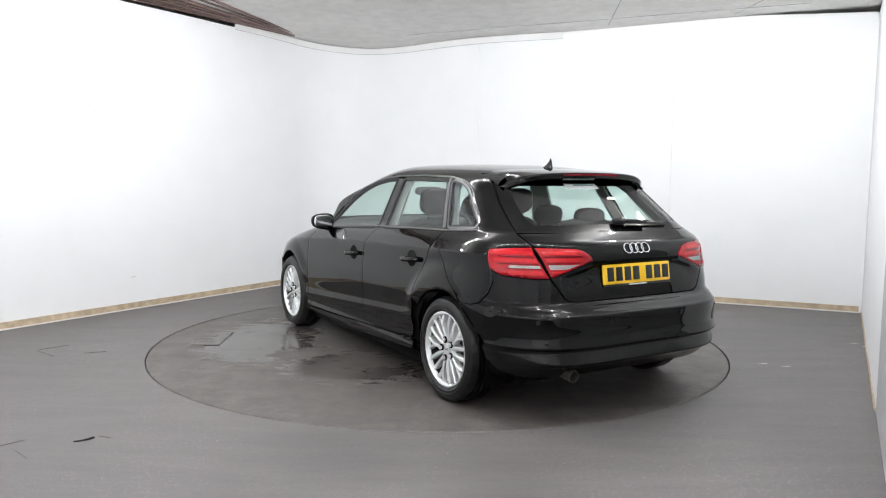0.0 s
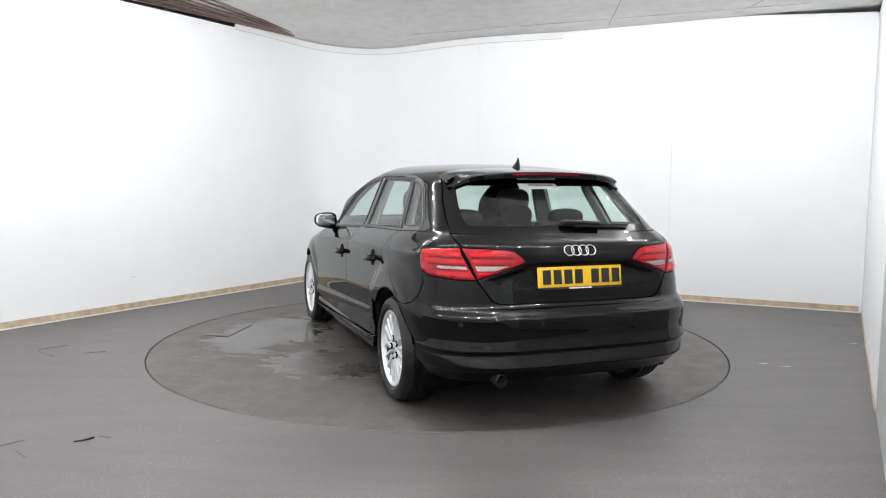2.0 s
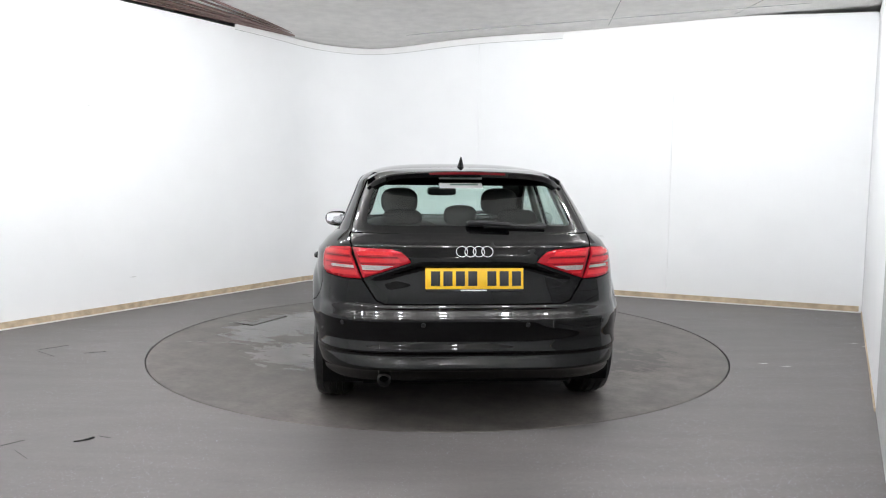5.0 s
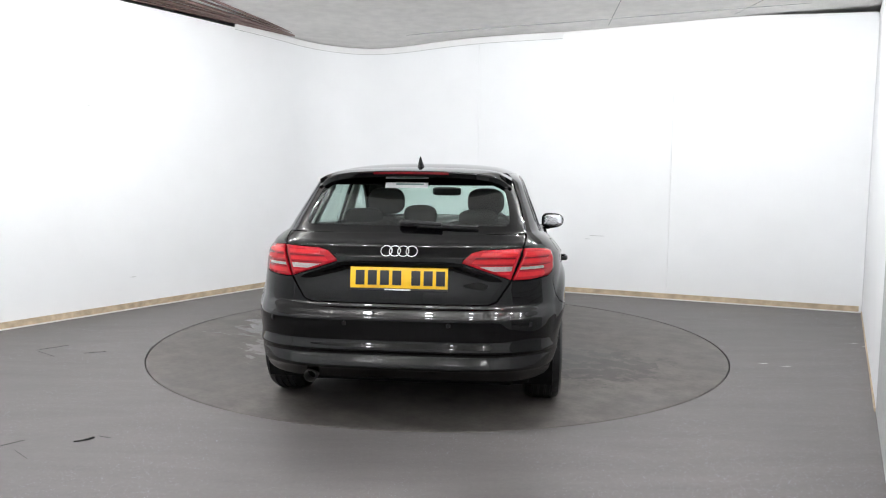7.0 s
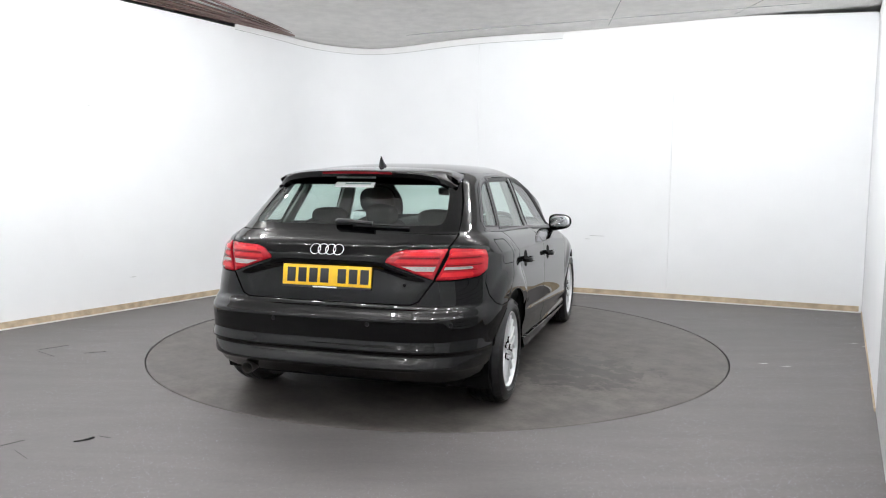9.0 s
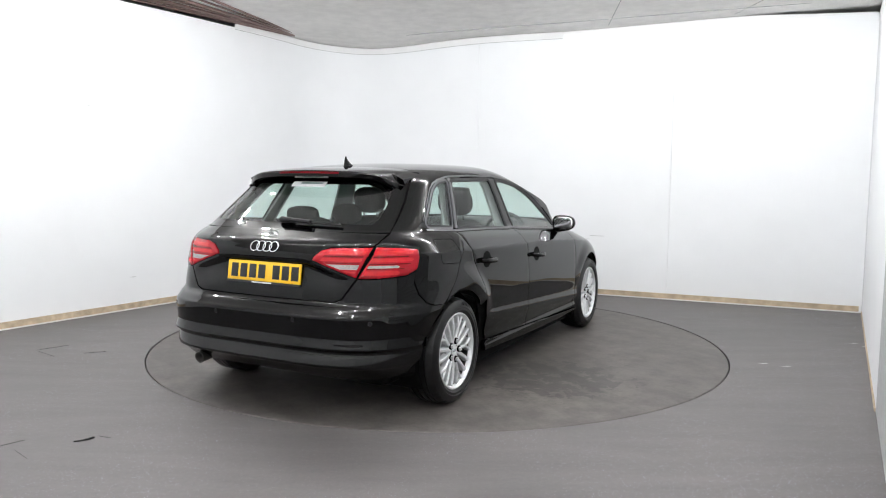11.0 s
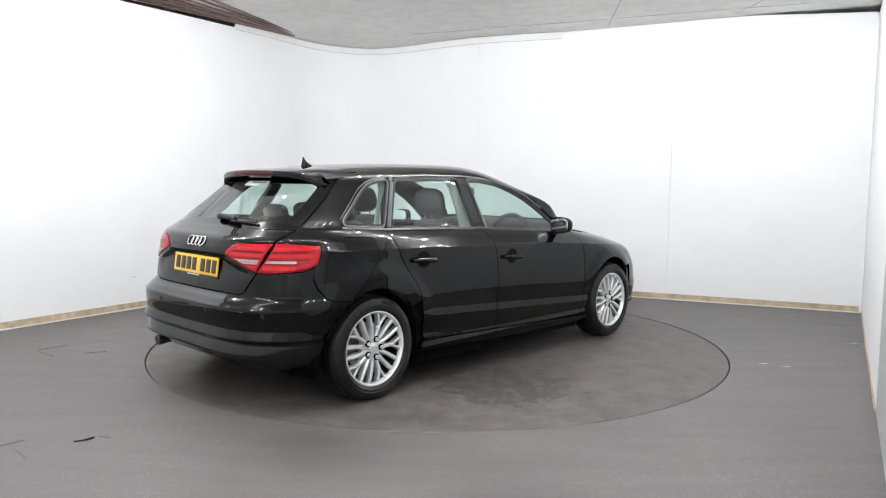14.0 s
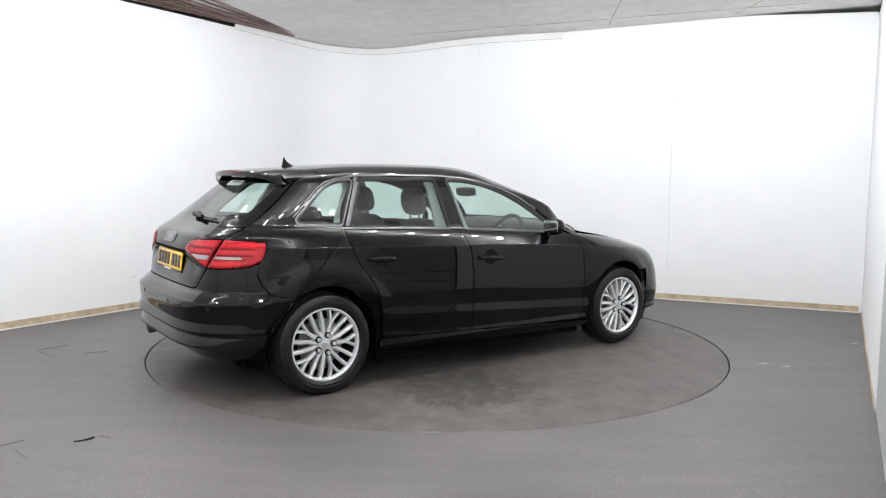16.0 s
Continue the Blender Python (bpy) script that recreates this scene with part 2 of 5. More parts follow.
def sheet(name, line, z0, z1, inner, outer, material, parent=None):
    """An upright board along a line of plan points, its front face inner metres into the room, its back outer metres behind the line."""
    fr, bk = [], []
    for i, q in enumerate(line):
        d = (line[min(i + 1, len(line) - 1)] - line[max(i - 1, 0)]).normalized()
        n = Vector((d.y, -d.x))
        fr.append(q + n * inner)
        bk.append(q - n * outer)
    k = len(line)
    verts = [(v.x, v.y, z(q) if callable(z) else z) for z in (z0, z1) for side in (fr, bk) for v, q in zip(side, line)]
    faces = []
    for i in range(k - 1):
        for a, b in ((0, 2), (3, 1), (2, 3), (1, 0)):
            faces.append((a * k + i, a * k + i + 1, b * k + i + 1, b * k + i))
    for i in (0, k - 1):
        faces.append((i, k + i, 3 * k + i, 2 * k + i))
    ob = link_mesh(name, verts, faces, material, parent)
    bm = bmesh.new()
    bm.from_mesh(ob.data)
    bmesh.ops.recalc_face_normals(bm, faces=bm.faces)
    for f in bm.faces:
        f.smooth = True
    for e in bm.edges:
        if len(e.link_faces) == 2 and e.calc_face_angle(0) > 0.6:
            e.smooth = False
    bm.to_mesh(ob.data)
    bm.free()
    return ob


def soffit(x, y):
    """The height of the concrete soffit."""
    return 3.055 - 0.085 * math.exp(-((x + 0.75) ** 2 + (y - 3.45) ** 2) / 0.9) - 0.036 * math.exp(-((x - 1.5) / 1.5) ** 2 - ((y - 2.6) / 0.9) ** 2)


def filler_top(k):
    """The uneven upper edge of the filler, k metres along the back wall; its drop at the far end also shapes in soffit
    shadow.
    """
    return 3.012 + 0.038 * min(1.0, max(0.0, (k - 3.06) / 0.56)) - 0.055 * min(1.0, max(0.0, (k - 4.95) / 1.2))


def build_booth():
    # floor with a round hole for the turntable
    n = 160
    hole = [(2.257 * math.cos(2 * math.pi * i / n), 2.257 * math.sin(2 * math.pi * i / n), 0) for i in range(n)]
    outer = [(9.0 * math.cos(2 * math.pi * i / n), 9.0 * math.sin(2 * math.pi * i / n), 0) for i in range(n)]
    low = [(x, y, -0.06) for x, y, _ in hole]
    faces = [(i, (i + 1) % n, n + (i + 1) % n, n + i) for i in range(n)] + [(i, 2 * n + i, 2 * n + (i + 1) % n, (i + 1) % n) for i in range(n)]
    floor = tagged(link_mesh("floor", hole + outer + low, [f[::-1] for f in faces], VINYL), "grey flecked safety vinyl floor with scuffs", "floor", kind="structure")
    pit = link_mesh("turntable_pit", [(x * 1.02, y * 1.02, -0.06) for x, y, _ in hole], [tuple(range(n))], DARK)
    tagged(pit, "dark pit floor under the turntable", "pit", kind="structure")
    # torn and scratched spots in the vinyl
    tear = [(-1.825, -2.43), (-1.79, -2.405), (-1.755, -2.36), (-1.745, -2.37), (-1.765, -2.405), (-1.80, -2.425)]
    part("tear", prism_bm(tear, 0.0004, 0.005), VOID, floor, "small black tear in the vinyl", smooth=False)
    for a, b, w in (((-1.735, -2.345), (-1.66, -2.372), 0.006), ((-3.06, -0.47), (-2.90, -0.30), 0.006), ((-3.05, -0.49), (-2.83, -0.66), 0.005), ((-2.66, -0.56), (-2.52, -0.50), 0.003), ((-2.16, -2.50), (-2.08, -2.41), 0.004), ((-2.05, -2.55), (-1.93, -2.66), 0.004)):
        a, b = Vector(a), Vector(b)
        n = Vector((-(b - a).y, (b - a).x)).normalized() * w * 0.18
        part("scratch", prism_bm([tuple(a), tuple(a * 0.5 + b * 0.5 - n), tuple(b), tuple(a * 0.5 + b * 0.5 + n)], 0.0004, 0.0025), DARK, floor, "fine dark scratch", smooth=False)
    for x, y in ((3.40, -0.02), (3.44, -0.14), (3.42, -0.22), (3.50, -0.30), (2.35, -0.72), (2.48, -0.80)):
        part("scuff", prism_bm([(x, y), (x + 0.04, y + 0.004), (x + 0.07, y - 0.002), (x + 0.03, y - 0.006)], 0.0004, 0.0012), CAULK, floor, "pale rubbed spot", smooth=False)
    # walls of white boards with fine joints
    curve = cove()
    spans = {
        "wall_left": [[LEFT_END, CORNER - DIR_L * 4.45]],
        "wall_corner": [[CORNER - DIR_L * 4.45, CORNER - DIR_L * 2.5, *curve, Vector((0.0, 3.311)), Vector((0.47, 3.105))]],
        "wall_back": [[Vector((0.47, 3.105)), Vector((2.55, 2.185))], [Vector((2.55, 2.185)), RIGHT_END]],
        "wall_right": [[RIGHT_END, RIGHT_END + DIR_R * 1.0], [RIGHT_END + DIR_R * 1.0, RIGHT_STOP]],
        "wall_front": [[ENTRY_END, Vector((1.45, -7.4))], [Vector((1.45, -7.4)), Vector((-1.4, -7.4))], [Vector((-1.4, -7.4)), Vector((-4.9, -4.2))], [Vector((-4.9, -4.2)), LEFT_END]],
    }
    for name, boards in spans.items():
        wall = tagged(new(name), "white painted board wall of the photo booth", "wall", kind="structure")
        for line in boards:
            d0, d1 = (line[1] - line[0]).normalized(), (line[-1] - line[-2]).normalized()
            line = [line[0] + d0 * 0.0012, *line[1:-1], line[-1] - d1 * 0.0012]
            top = 3.0 if name != "wall_back" else 2.985
            sheet("wall_panel", line, 0.0, top if name != "wall_corner" else (lambda q: min(3.0, soffit(q.x, q.y) - 0.045)), 0.0, 0.018, WALL, wall)
        full = boards[0] if len(boards) == 1 else [boards[0][0], *[b[-1] for b in boards]]
        sheet("backing", full, 0.0, 2.95, -0.022, 0.06, DARK, wall)
    # added out of view: its grey dims what the car's side reflects
    shutter = tagged(new("roller_shutter"), "unseen grey slatted shutter added at the car entry to dim reflections", "shutter", kind="structure")
    for i in range(30):
        z = 0.004 + 0.1 * i
        sheet("shutter_slat", [RIGHT_STOP + DIR_R * 0.02, ENTRY_END - DIR_R * 0.02], z, z + 0.094, 0.0, 0.02, SHUTTER, shutter)
    for c, d, z, w in ((CORNER - DIR_L * 3.55, DIR_L, 1.974, 0.09), (Vector((1.75, 2.535)), DIR_B, 0.68, 0.16), (Vector((1.70, 2.557)), DIR_B, 0.64, 0.05), (CORNER - DIR_L * 3.1, DIR_L, 0.32, 0.06)):
        tagged(sheet("wall_scuff", [c, c + d * w * 0.5, c + d * w], z, z + 0.004, 0.0012, 0.0, JOINT, bpy.data.objects["wall_corner" if d is DIR_L else "wall_back"]), "faint grey scuff")
    # bendy strip above the boards, from the left wall round the corner to the back wall
    line = [CORNER - DIR_L * 1.69, CORNER - DIR_L * COVE_T, *curve[1:], CORNER + DIR_B * 1.9, CORNER + DIR_B * 3.06]
    fine = []
    for a, b in zip(line, line[1:]):
        k = max(1, int((b - a).length / 0.12))
        fine += [a + (b - a) * i / k for i in range(k)]
    line = fine + [line[-1]]
    tagged(sheet("upper_strip", line, lambda q: soffit(q.x, q.y) - 0.080, lambda q: soffit(q.x, q.y) - 0.006, 0.005, 0.002, WHITE_PVC), "white flexible strip bridging wall and ceiling", "trim", kind="structure")
    tagged(sheet("lip", line, lambda q: soffit(q.x, q.y) - 0.0835, lambda q: soffit(q.x, q.y) - 0.080, 0.0065, 0.002, JOINT), "thin grey joint under the upper strip", "trim", kind="structure")
    tagged(sheet("filler_strip", [CORNER + DIR_B * k for k in (3.06, 3.25, 3.45, 3.62, 4.2, 4.95, 5.15, 5.35, 5.6)] + [RIGHT_END - DIR_B * 0.02], 2.9855, lambda q: min(filler_top((q - CORNER).dot(DIR_B)), soffit(q.x, q.y) - 0.003), -0.01, 0.016, WHITE_PVC), "white filler between back wall and ceiling", "trim", kind="structure")
    # raw timber skirting with a caulk line
    for k, (name, line) in enumerate((("left", [LEFT_END, CORNER - DIR_L * COVE_T]), ("corner", curve), ("back", [curve[-1], RIGHT_END - DIR_B * 0.03]))):
        tagged(sheet("baseboard", line, 0.0, 0.066, 0.020, 0.0, WOOD), "raw timber batten, stained and scuffed, along the wall", "skirting", kind="structure")
        tagged(sheet("caulk_line", line, 0.0, 0.012, 0.024, -0.019, CAULK), "white caulk bead at the foot of the skirting", "trim", kind="structure")
    tagged(sheet("baseboard", [RIGHT_END + DIR_R * 0.03, RIGHT_STOP], 0.0, 0.022, 0.008, 0.0, WOOD), "thin raw timber batten along the side wall", "skirting", kind="structure")
    # ceiling slab, sagging a little towards the rounded corner
    grid = [(-9 + 0.3 * i, -9 + 0.3 * j) for j in range(61) for i in range(61)]
    verts = [(x, y, soffit(x, y)) for x, y in grid] + [(x, y, 3.3) for x, y in ((-9, -9), (9, -9), (9, 9), (-9, 9))]
    faces = [(j * 61 + i, (j + 1) * 61 + i, (j + 1) * 61 + i + 1, j * 61 + i + 1) for j in range(60) for i in range(60)] + [(3721, 3722, 3723, 3724)]
    tagged(link_mesh("ceiling", verts, faces, CONCRETE, smooth=True), "bare grey concrete soffit", "ceiling", kind="structure")
    for a, b in (((1.85, 2.35), (1.70, 1.0)), ((3.05, 1.86), (3.1, 1.0)), ((-0.4, 2.9), (3.6, 1.35))):
        a, b = Vector(a), Vector(b)
        n = Vector((-(b - a).y, (b - a).x)).normalized() * 0.003
        verts = [(q.x, q.y, soffit(q.x, q.y) - d) for q in (a - n, b - n, b + n, a + n) for d in (0.002, -0.01)]
        tagged(link_mesh("board_mark", verts, [(0, 2, 4, 6), (0, 1, 3, 2), (4, 5, 7, 6)], JOINT), "formwork board mark in the concrete", "board mark", kind="structure")
    # dark steel rails that fan out under the slab over the left wall
    start = Vector((-1.62, 3.50))
    for i, (ex, ey, r) in enumerate(((-3.38, 0.9, 0.020), (-3.20, 0.9, 0.014), (-3.04, 0.9, 0.022), (-2.86, 0.92, 0.012), (-2.72, 0.95, 0.020), (-2.52, 0.95, 0.010), (-2.36, 0.97, 0.012))):
        d = Vector((ex, ey)) - start
        a = math.atan2(d.y, d.x)
        bm = box_bm(0, -r, -0.012 - r * 0.5, d.length, r, 0.0, 0.004, pose(start.x, start.y, 3.054 - 0.0005 * i, 0, 0, math.degrees(a)))
        tagged(part("ceiling_rail", bm, RUST), "dark rusty steel rail under the concrete soffit", "rail", "rails over the left wall", "structure")
    # outer hall, dark
    ring = [Vector((8.5 * math.cos(-2 * math.pi * i / 24), 8.5 * math.sin(-2 * math.pi * i / 24))) for i in range(25)]
    tagged(sheet("wall_outer", ring, 0, 3.055, 0.0, 0.1, DARK), "dark hall wall behind the booth", "wall", kind="structure")


def lamp():
    """A bare white LED globe on a short ceiling socket."""
    ob = new("ceiling_lamp")
    part("socket", lathe_bm([(0.0, 0.0), (0.05, 0.0), (0.05, -0.015), (0.022, -0.03), (0.02, -0.10), (0.0, -0.10)], 20), WHITE_PVC, ob)
    part("globe", lathe_bm([(0.001, -0.09)] + [(0.036 * math.sin(math.pi * k / 12), -0.135 + 0.036 * math.cos(math.pi * k / 12)) for k in range(2, 12)] + [(0.0, -0.171)], 20), LED, ob, "glowing white globe")
    return tagged(ob, "bare white LED globe lamp under the concrete soffit", "ceiling light", "lamps over the turntable")


def build_lights():
    first = None
    places = [(-3.2 + 0.50 * i, -0.2) for i in range(13)]
    places += [(-3.1 + 0.55 * i, -2.4) for i in range(10)] + [(-3.6, -4.3), (-2.4, -4.6), (-1.2, -4.9), (1.2, -4.4), (-1.8, -6.0), (-0.6, -6.5), (0.8, -6.3)]
    for x, y in places:
        m = pose(x, y, 3.055)
        if first is None:
            first = lamp()
            first.matrix_basis = m
        else:
            copy_thing(first, m)


# ---- the car: one smooth body surface, cut into panels ----
def curve_of(*knots):
    """A smooth monotone curve through (t, value) knots (Hermite with limited slopes)."""
    t = np.array([k[0] for k in knots], float)
    v = np.array([k[1] for k in knots], float)
    d = np.diff(v) / np.diff(t)
    m = np.concatenate([[d[0]], np.where(d[:-1] * d[1:] > 0, 2 * d[:-1] * d[1:] / (d[:-1] + d[1:] + 1e-12 * np.sign(d[:-1] + d[1:] + 1e-30)), 0), [d[-1]]])

    def f(x):
        x = min(max(x, t[0]), t[-1])
        i = min(int(np.searchsorted(t, x, "right")) - 1, len(d) - 1)
        h = t[i + 1] - t[i]
        u = (x - t[i]) / h
        return float((2 * u**3 - 3 * u**2 + 1) * v[i] + (u**3 - 2 * u**2 + u) * h * m[i] + (3 * u**2 - 2 * u**3) * v[i + 1] + (u**3 - u**2) * h * m[i + 1])

    return f


def smooth(a, b, x):
    u = min(max((x - a) / (b - a), 0.0), 1.0)
    return u * u * (3 - 2 * u)


HALF = curve_of((0.16, 0.74), (0.20, 0.84), (0.235, 0.872), (0.262, 0.876), (0.30, 0.867), (0.335, 0.872), (0.392, 0.8865), (0.406, 0.8875), (0.425, 0.8862), (0.452, 0.8825), (0.60, 0.8895), (0.75, 0.889), (0.855, 0.8845), (0.880, 0.8825), (0.893, 0.873), (0.92, 0.852), (0.95, 0.826), (0.985, 0.782), (1.0, 0.758), (1.05, 0.737), (1.15, 0.702), (1.25, 0.665), (1.32, 0.636), (1.355, 0.608), (1.38, 0.568), (1.40, 0.515), (1.415, 0.445), (1.427, 0.33), (1.436, 0.14))
TAIL = curve_of((0.16, -1.88), (0.22, -1.93), (0.27, -1.995), (0.315, -2.062), (0.329, -2.087), (0.338, -2.091), (0.388, -2.074), (0.400, -2.068), (0.416, -2.072), (0.423, -2.096), (0.431, -2.103), (0.472, -2.089), (0.482, -2.086), (0.56, -2.091), (0.592, -2.0915), (0.603, -2.087), (0.611, -2.076), (0.638, -2.046), (0.655, -2.022), (0.67, -2.010), (0.74, -2.006), (0.86, -2.002), (0.91, -1.998), (0.95, -1.981), (0.97, -1.970), (0.985, -1.950), (1.0, -1.922), (1.05, -1.842), (1.12, -1.752), (1.2, -1.655), (1.27, -1.56), (1.33, -1.48), (1.37, -1.41), (1.39, -1.31), (1.41, -1.13), (1.427, -0.90), (1.436, -0.65))
NOSE = curve_of((0.16, 2.03), (0.25, 2.105), (0.35, 2.142), (0.50, 2.150), (0.60, 2.136), (0.67, 2.108), (0.715, 2.068), (0.745, 2.00), (0.80, 1.81), (0.85, 1.59), (0.89, 1.36), (0.915, 1.18), (0.94, 1.09), (1.0, 1.000), (1.05, 0.925), (1.14, 0.775), (1.25, 0.575), (1.34, 0.375), (1.38, 0.26), (1.41, 0.13), (1.427, -0.04), (1.436, -0.25))
POWER_R = curve_of((0.2, 4.4), (0.67, 4.2), (0.8, 3.9), (0.92, 3.6), (1.0, 4.1), (1.06, 4.5), (1.2, 4.2), (1.3, 4.2), (1.436, 2.6))
POWER_F = curve_of((0.2, 4.4), (0.5, 3.9), (0.8, 3.1), (0.94, 2.8), (1.05, 2.4), (1.3, 2.4), (1.436, 2.4))


def y0_rear(z):
    return -1.0 + 0.6 * smooth(1.30, 1.42, z)


def y0_front(z):
    return 0.75 - 0.1 * smooth(0.9, 1.0, z) - 1.0 * smooth(1.10, 1.42, z)


def half_width(y, z):
    lift = (0.030 * (y + 0.45) + 0.040 * max(0.0, y - 0.3)) * smooth(0.5, 0.75, z) * (1 - smooth(1.08, 1.30, z))
    # the crease low in the doors falls towards the front
    low = 0.058 * min(max(y, -0.95), 0.95) * smooth(0.27, 0.35, z) * (1 - smooth(0.50, 0.62, z)) * smooth(-1.55, -1.0, y) * (1 - smooth(1.0, 1.5, y))
    return HALF(z + lift + low)


def flare(y, z):
    """How far the body swells round the wheel arches."""
    rear, front = math.hypot(y + 1.318, z - 0.316), math.hypot(y - 1.318, z - 0.316)
    return (0.021 * (1 - smooth(0.435, 0.545, rear)) + 0.015 * (1 - smooth(0.385, 0.50, front))) * smooth(0.42, 0.64, z)


def body(s, z):
    """A point of the body surface: s runs from the tail's middle (0) round the corner (1 to 2), along the side (2 to 4) to the nose (6); negative s is the left side."""
    sign, s = (-1 if s < 0 else 1), abs(s)
    if s > 6:
        sign, s = -sign, 12 - s
    if s <= 2:
        a, b = (s, 1.0) if s <= 1 else (1.0, 2 - s)
        p, y0 = POWER_R(z), y0_rear(z)
        r = (a**p + b**p) ** (1 / p)
        y = y0 + (TAIL(z) - y0) * b / r
        x = half_width(y, z) * a / r
        if 0.69 < z < 0.89:
            limit = 0.36 + 0.22 * (1 - smooth(0.78, 0.88, z))
            y += 0.024 * smooth(0.69, 0.845, z) * (1 - smooth(0.850, 0.890, z)) * (1 - smooth(limit - 0.14, limit, x))
        return Vector((sign * (x + flare(y, z) * (s > 1)), y, z))
    if s < 4:
        y = y0_rear(z) + (y0_front(z) - y0_rear(z)) * (s - 2) / 2
        return Vector((sign * (half_width(y, z) + flare(y, z)), y, z))
    a, b = (1.0, s - 4) if s <= 5 else (6 - s, 1.0)
    p, y0 = POWER_F(z), y0_front(z)
    r = (a**p + b**p) ** (1 / p)
    y = y0 + (NOSE(z) - y0) * b / r
    return Vector((sign * (half_width(y, z) * a / r + flare(y, z) * (s < 5)), y, z))


def at_side(y, z):
    """The s of the side at the length y."""
    y0, y1 = y0_rear(z), y0_front(z)
    if y < y0:
        f = min((y0 - y) / (y0 - TAIL(z)), 0.9999)
        p = POWER_R(z)
        b = f / (1 - f**p) ** (1 / p)
        return 2 - b if b <= 1 else max(1 / b, 0.0)
    if y > y1:
        f = min((y - y1) / (NOSE(z) - y1), 0.9999)
        p = POWER_F(z)
        b = f / (1 - f**p) ** (1 / p)
        return 4 + b if b <= 1 else 6 - 1 / b
    return 2 + 2 * (y - y0) / (y1 - y0)


def at_tail(x, z):
    """The s of the tail at the half breadth x."""
    sign, x = (-1 if x < 0 else 1), abs(x)
    p = POWER_R(z)
    q = min(x / half_width(TAIL(z) + 0.1, z), 0.9999)
    a = q / (1 - q**p) ** (1 / p)
    return sign * (a if a <= 1 else 2 - 1 / a)


def body_normal(s, z):
    e = 0.004
    sg = 1 if s >= 0 else -1
    a, b = abs(s), abs(s)
    ds = body(s + e, z) - body(s - e, z) if a > e else Vector((1, 0, 0))
    dz = body(s, min(z + e, 1.4359)) - body(s, z - e)
    n = ds.cross(dz)
    n.normalize()
    p = body(s, z)
    out = Vector((p.x, p.y * 0.35 if abs(s) > 1.6 and abs(s) < 4.6 else p.y, 0.15))
    return n if n.dot(out) > 0 else -n


def inside(poly, x, y):
    hit = False
    j = len(poly) - 1
    for i in range(len(poly)):
        xi, yi = poly[i]
        xj, yj = poly[j]
        if (yi > y) != (yj > y) and x < (xj - xi) * (y - yi) / (yj - yi) + xi:
            hit = not hit
        j = i
    return hit


def dense(poly, step):
    out = []
    for i, (a, b) in enumerate(zip(poly, poly[1:] + poly[:1])):
        n = max(1, int(math.hypot(b[0] - a[0], b[1] - a[1]) / step + 0.5))
        out += [(a[0] + (b[0] - a[0]) * k / n, a[1] + (b[1] - a[1]) * k / n) for k in range(n)]
    return out


def rounded(poly, r, steps=5):
    """The polygon with its corners rounded by about r (r may be a list, one for each corner)."""
    out = []
    n = len(poly)
    for i in range(n):
        a, b, c = Vector(poly[i - 1]), Vector(poly[i]), Vector(poly[(i + 1) % n])
        k = r[i] if isinstance(r, (list, tuple)) else r
        k = min(k, (a - b).length * 0.49, (c - b).length * 0.49)
        if k < 1e-4:
            out.append(tuple(b))
            continue
        p, q = b + (a - b).normalized() * k, b + (c - b).normalized() * k
        for j in range(steps + 1):
            t = j / steps
            out.append(tuple(p * (1 - t) ** 2 + b * 2 * t * (1 - t) + q * t * t))
    return out


def shrunk(poly, d):
    """The polygon with its edges moved inwards by d."""
    n = len(poly)
    area = sum(poly[i - 1][0] * poly[i][1] - poly[i][0] * poly[i - 1][1] for i in range(n))
    out = []
    for i in range(n):
        a, b, c = Vector(poly[i - 1]), Vector(poly[i]), Vector(poly[(i + 1) % n])
        u, v = (b - a).normalized(), (c - b).normalized()
        nu, nv = Vector((-u.y, u.x)), Vector((-v.y, v.x))
        m = (nu + nv)
        m = m / max(m.length_squared / 2, 0.5)
        out.append(tuple(b + m * (d if area > 0 else -d)))
    return out


SURFACES = {}


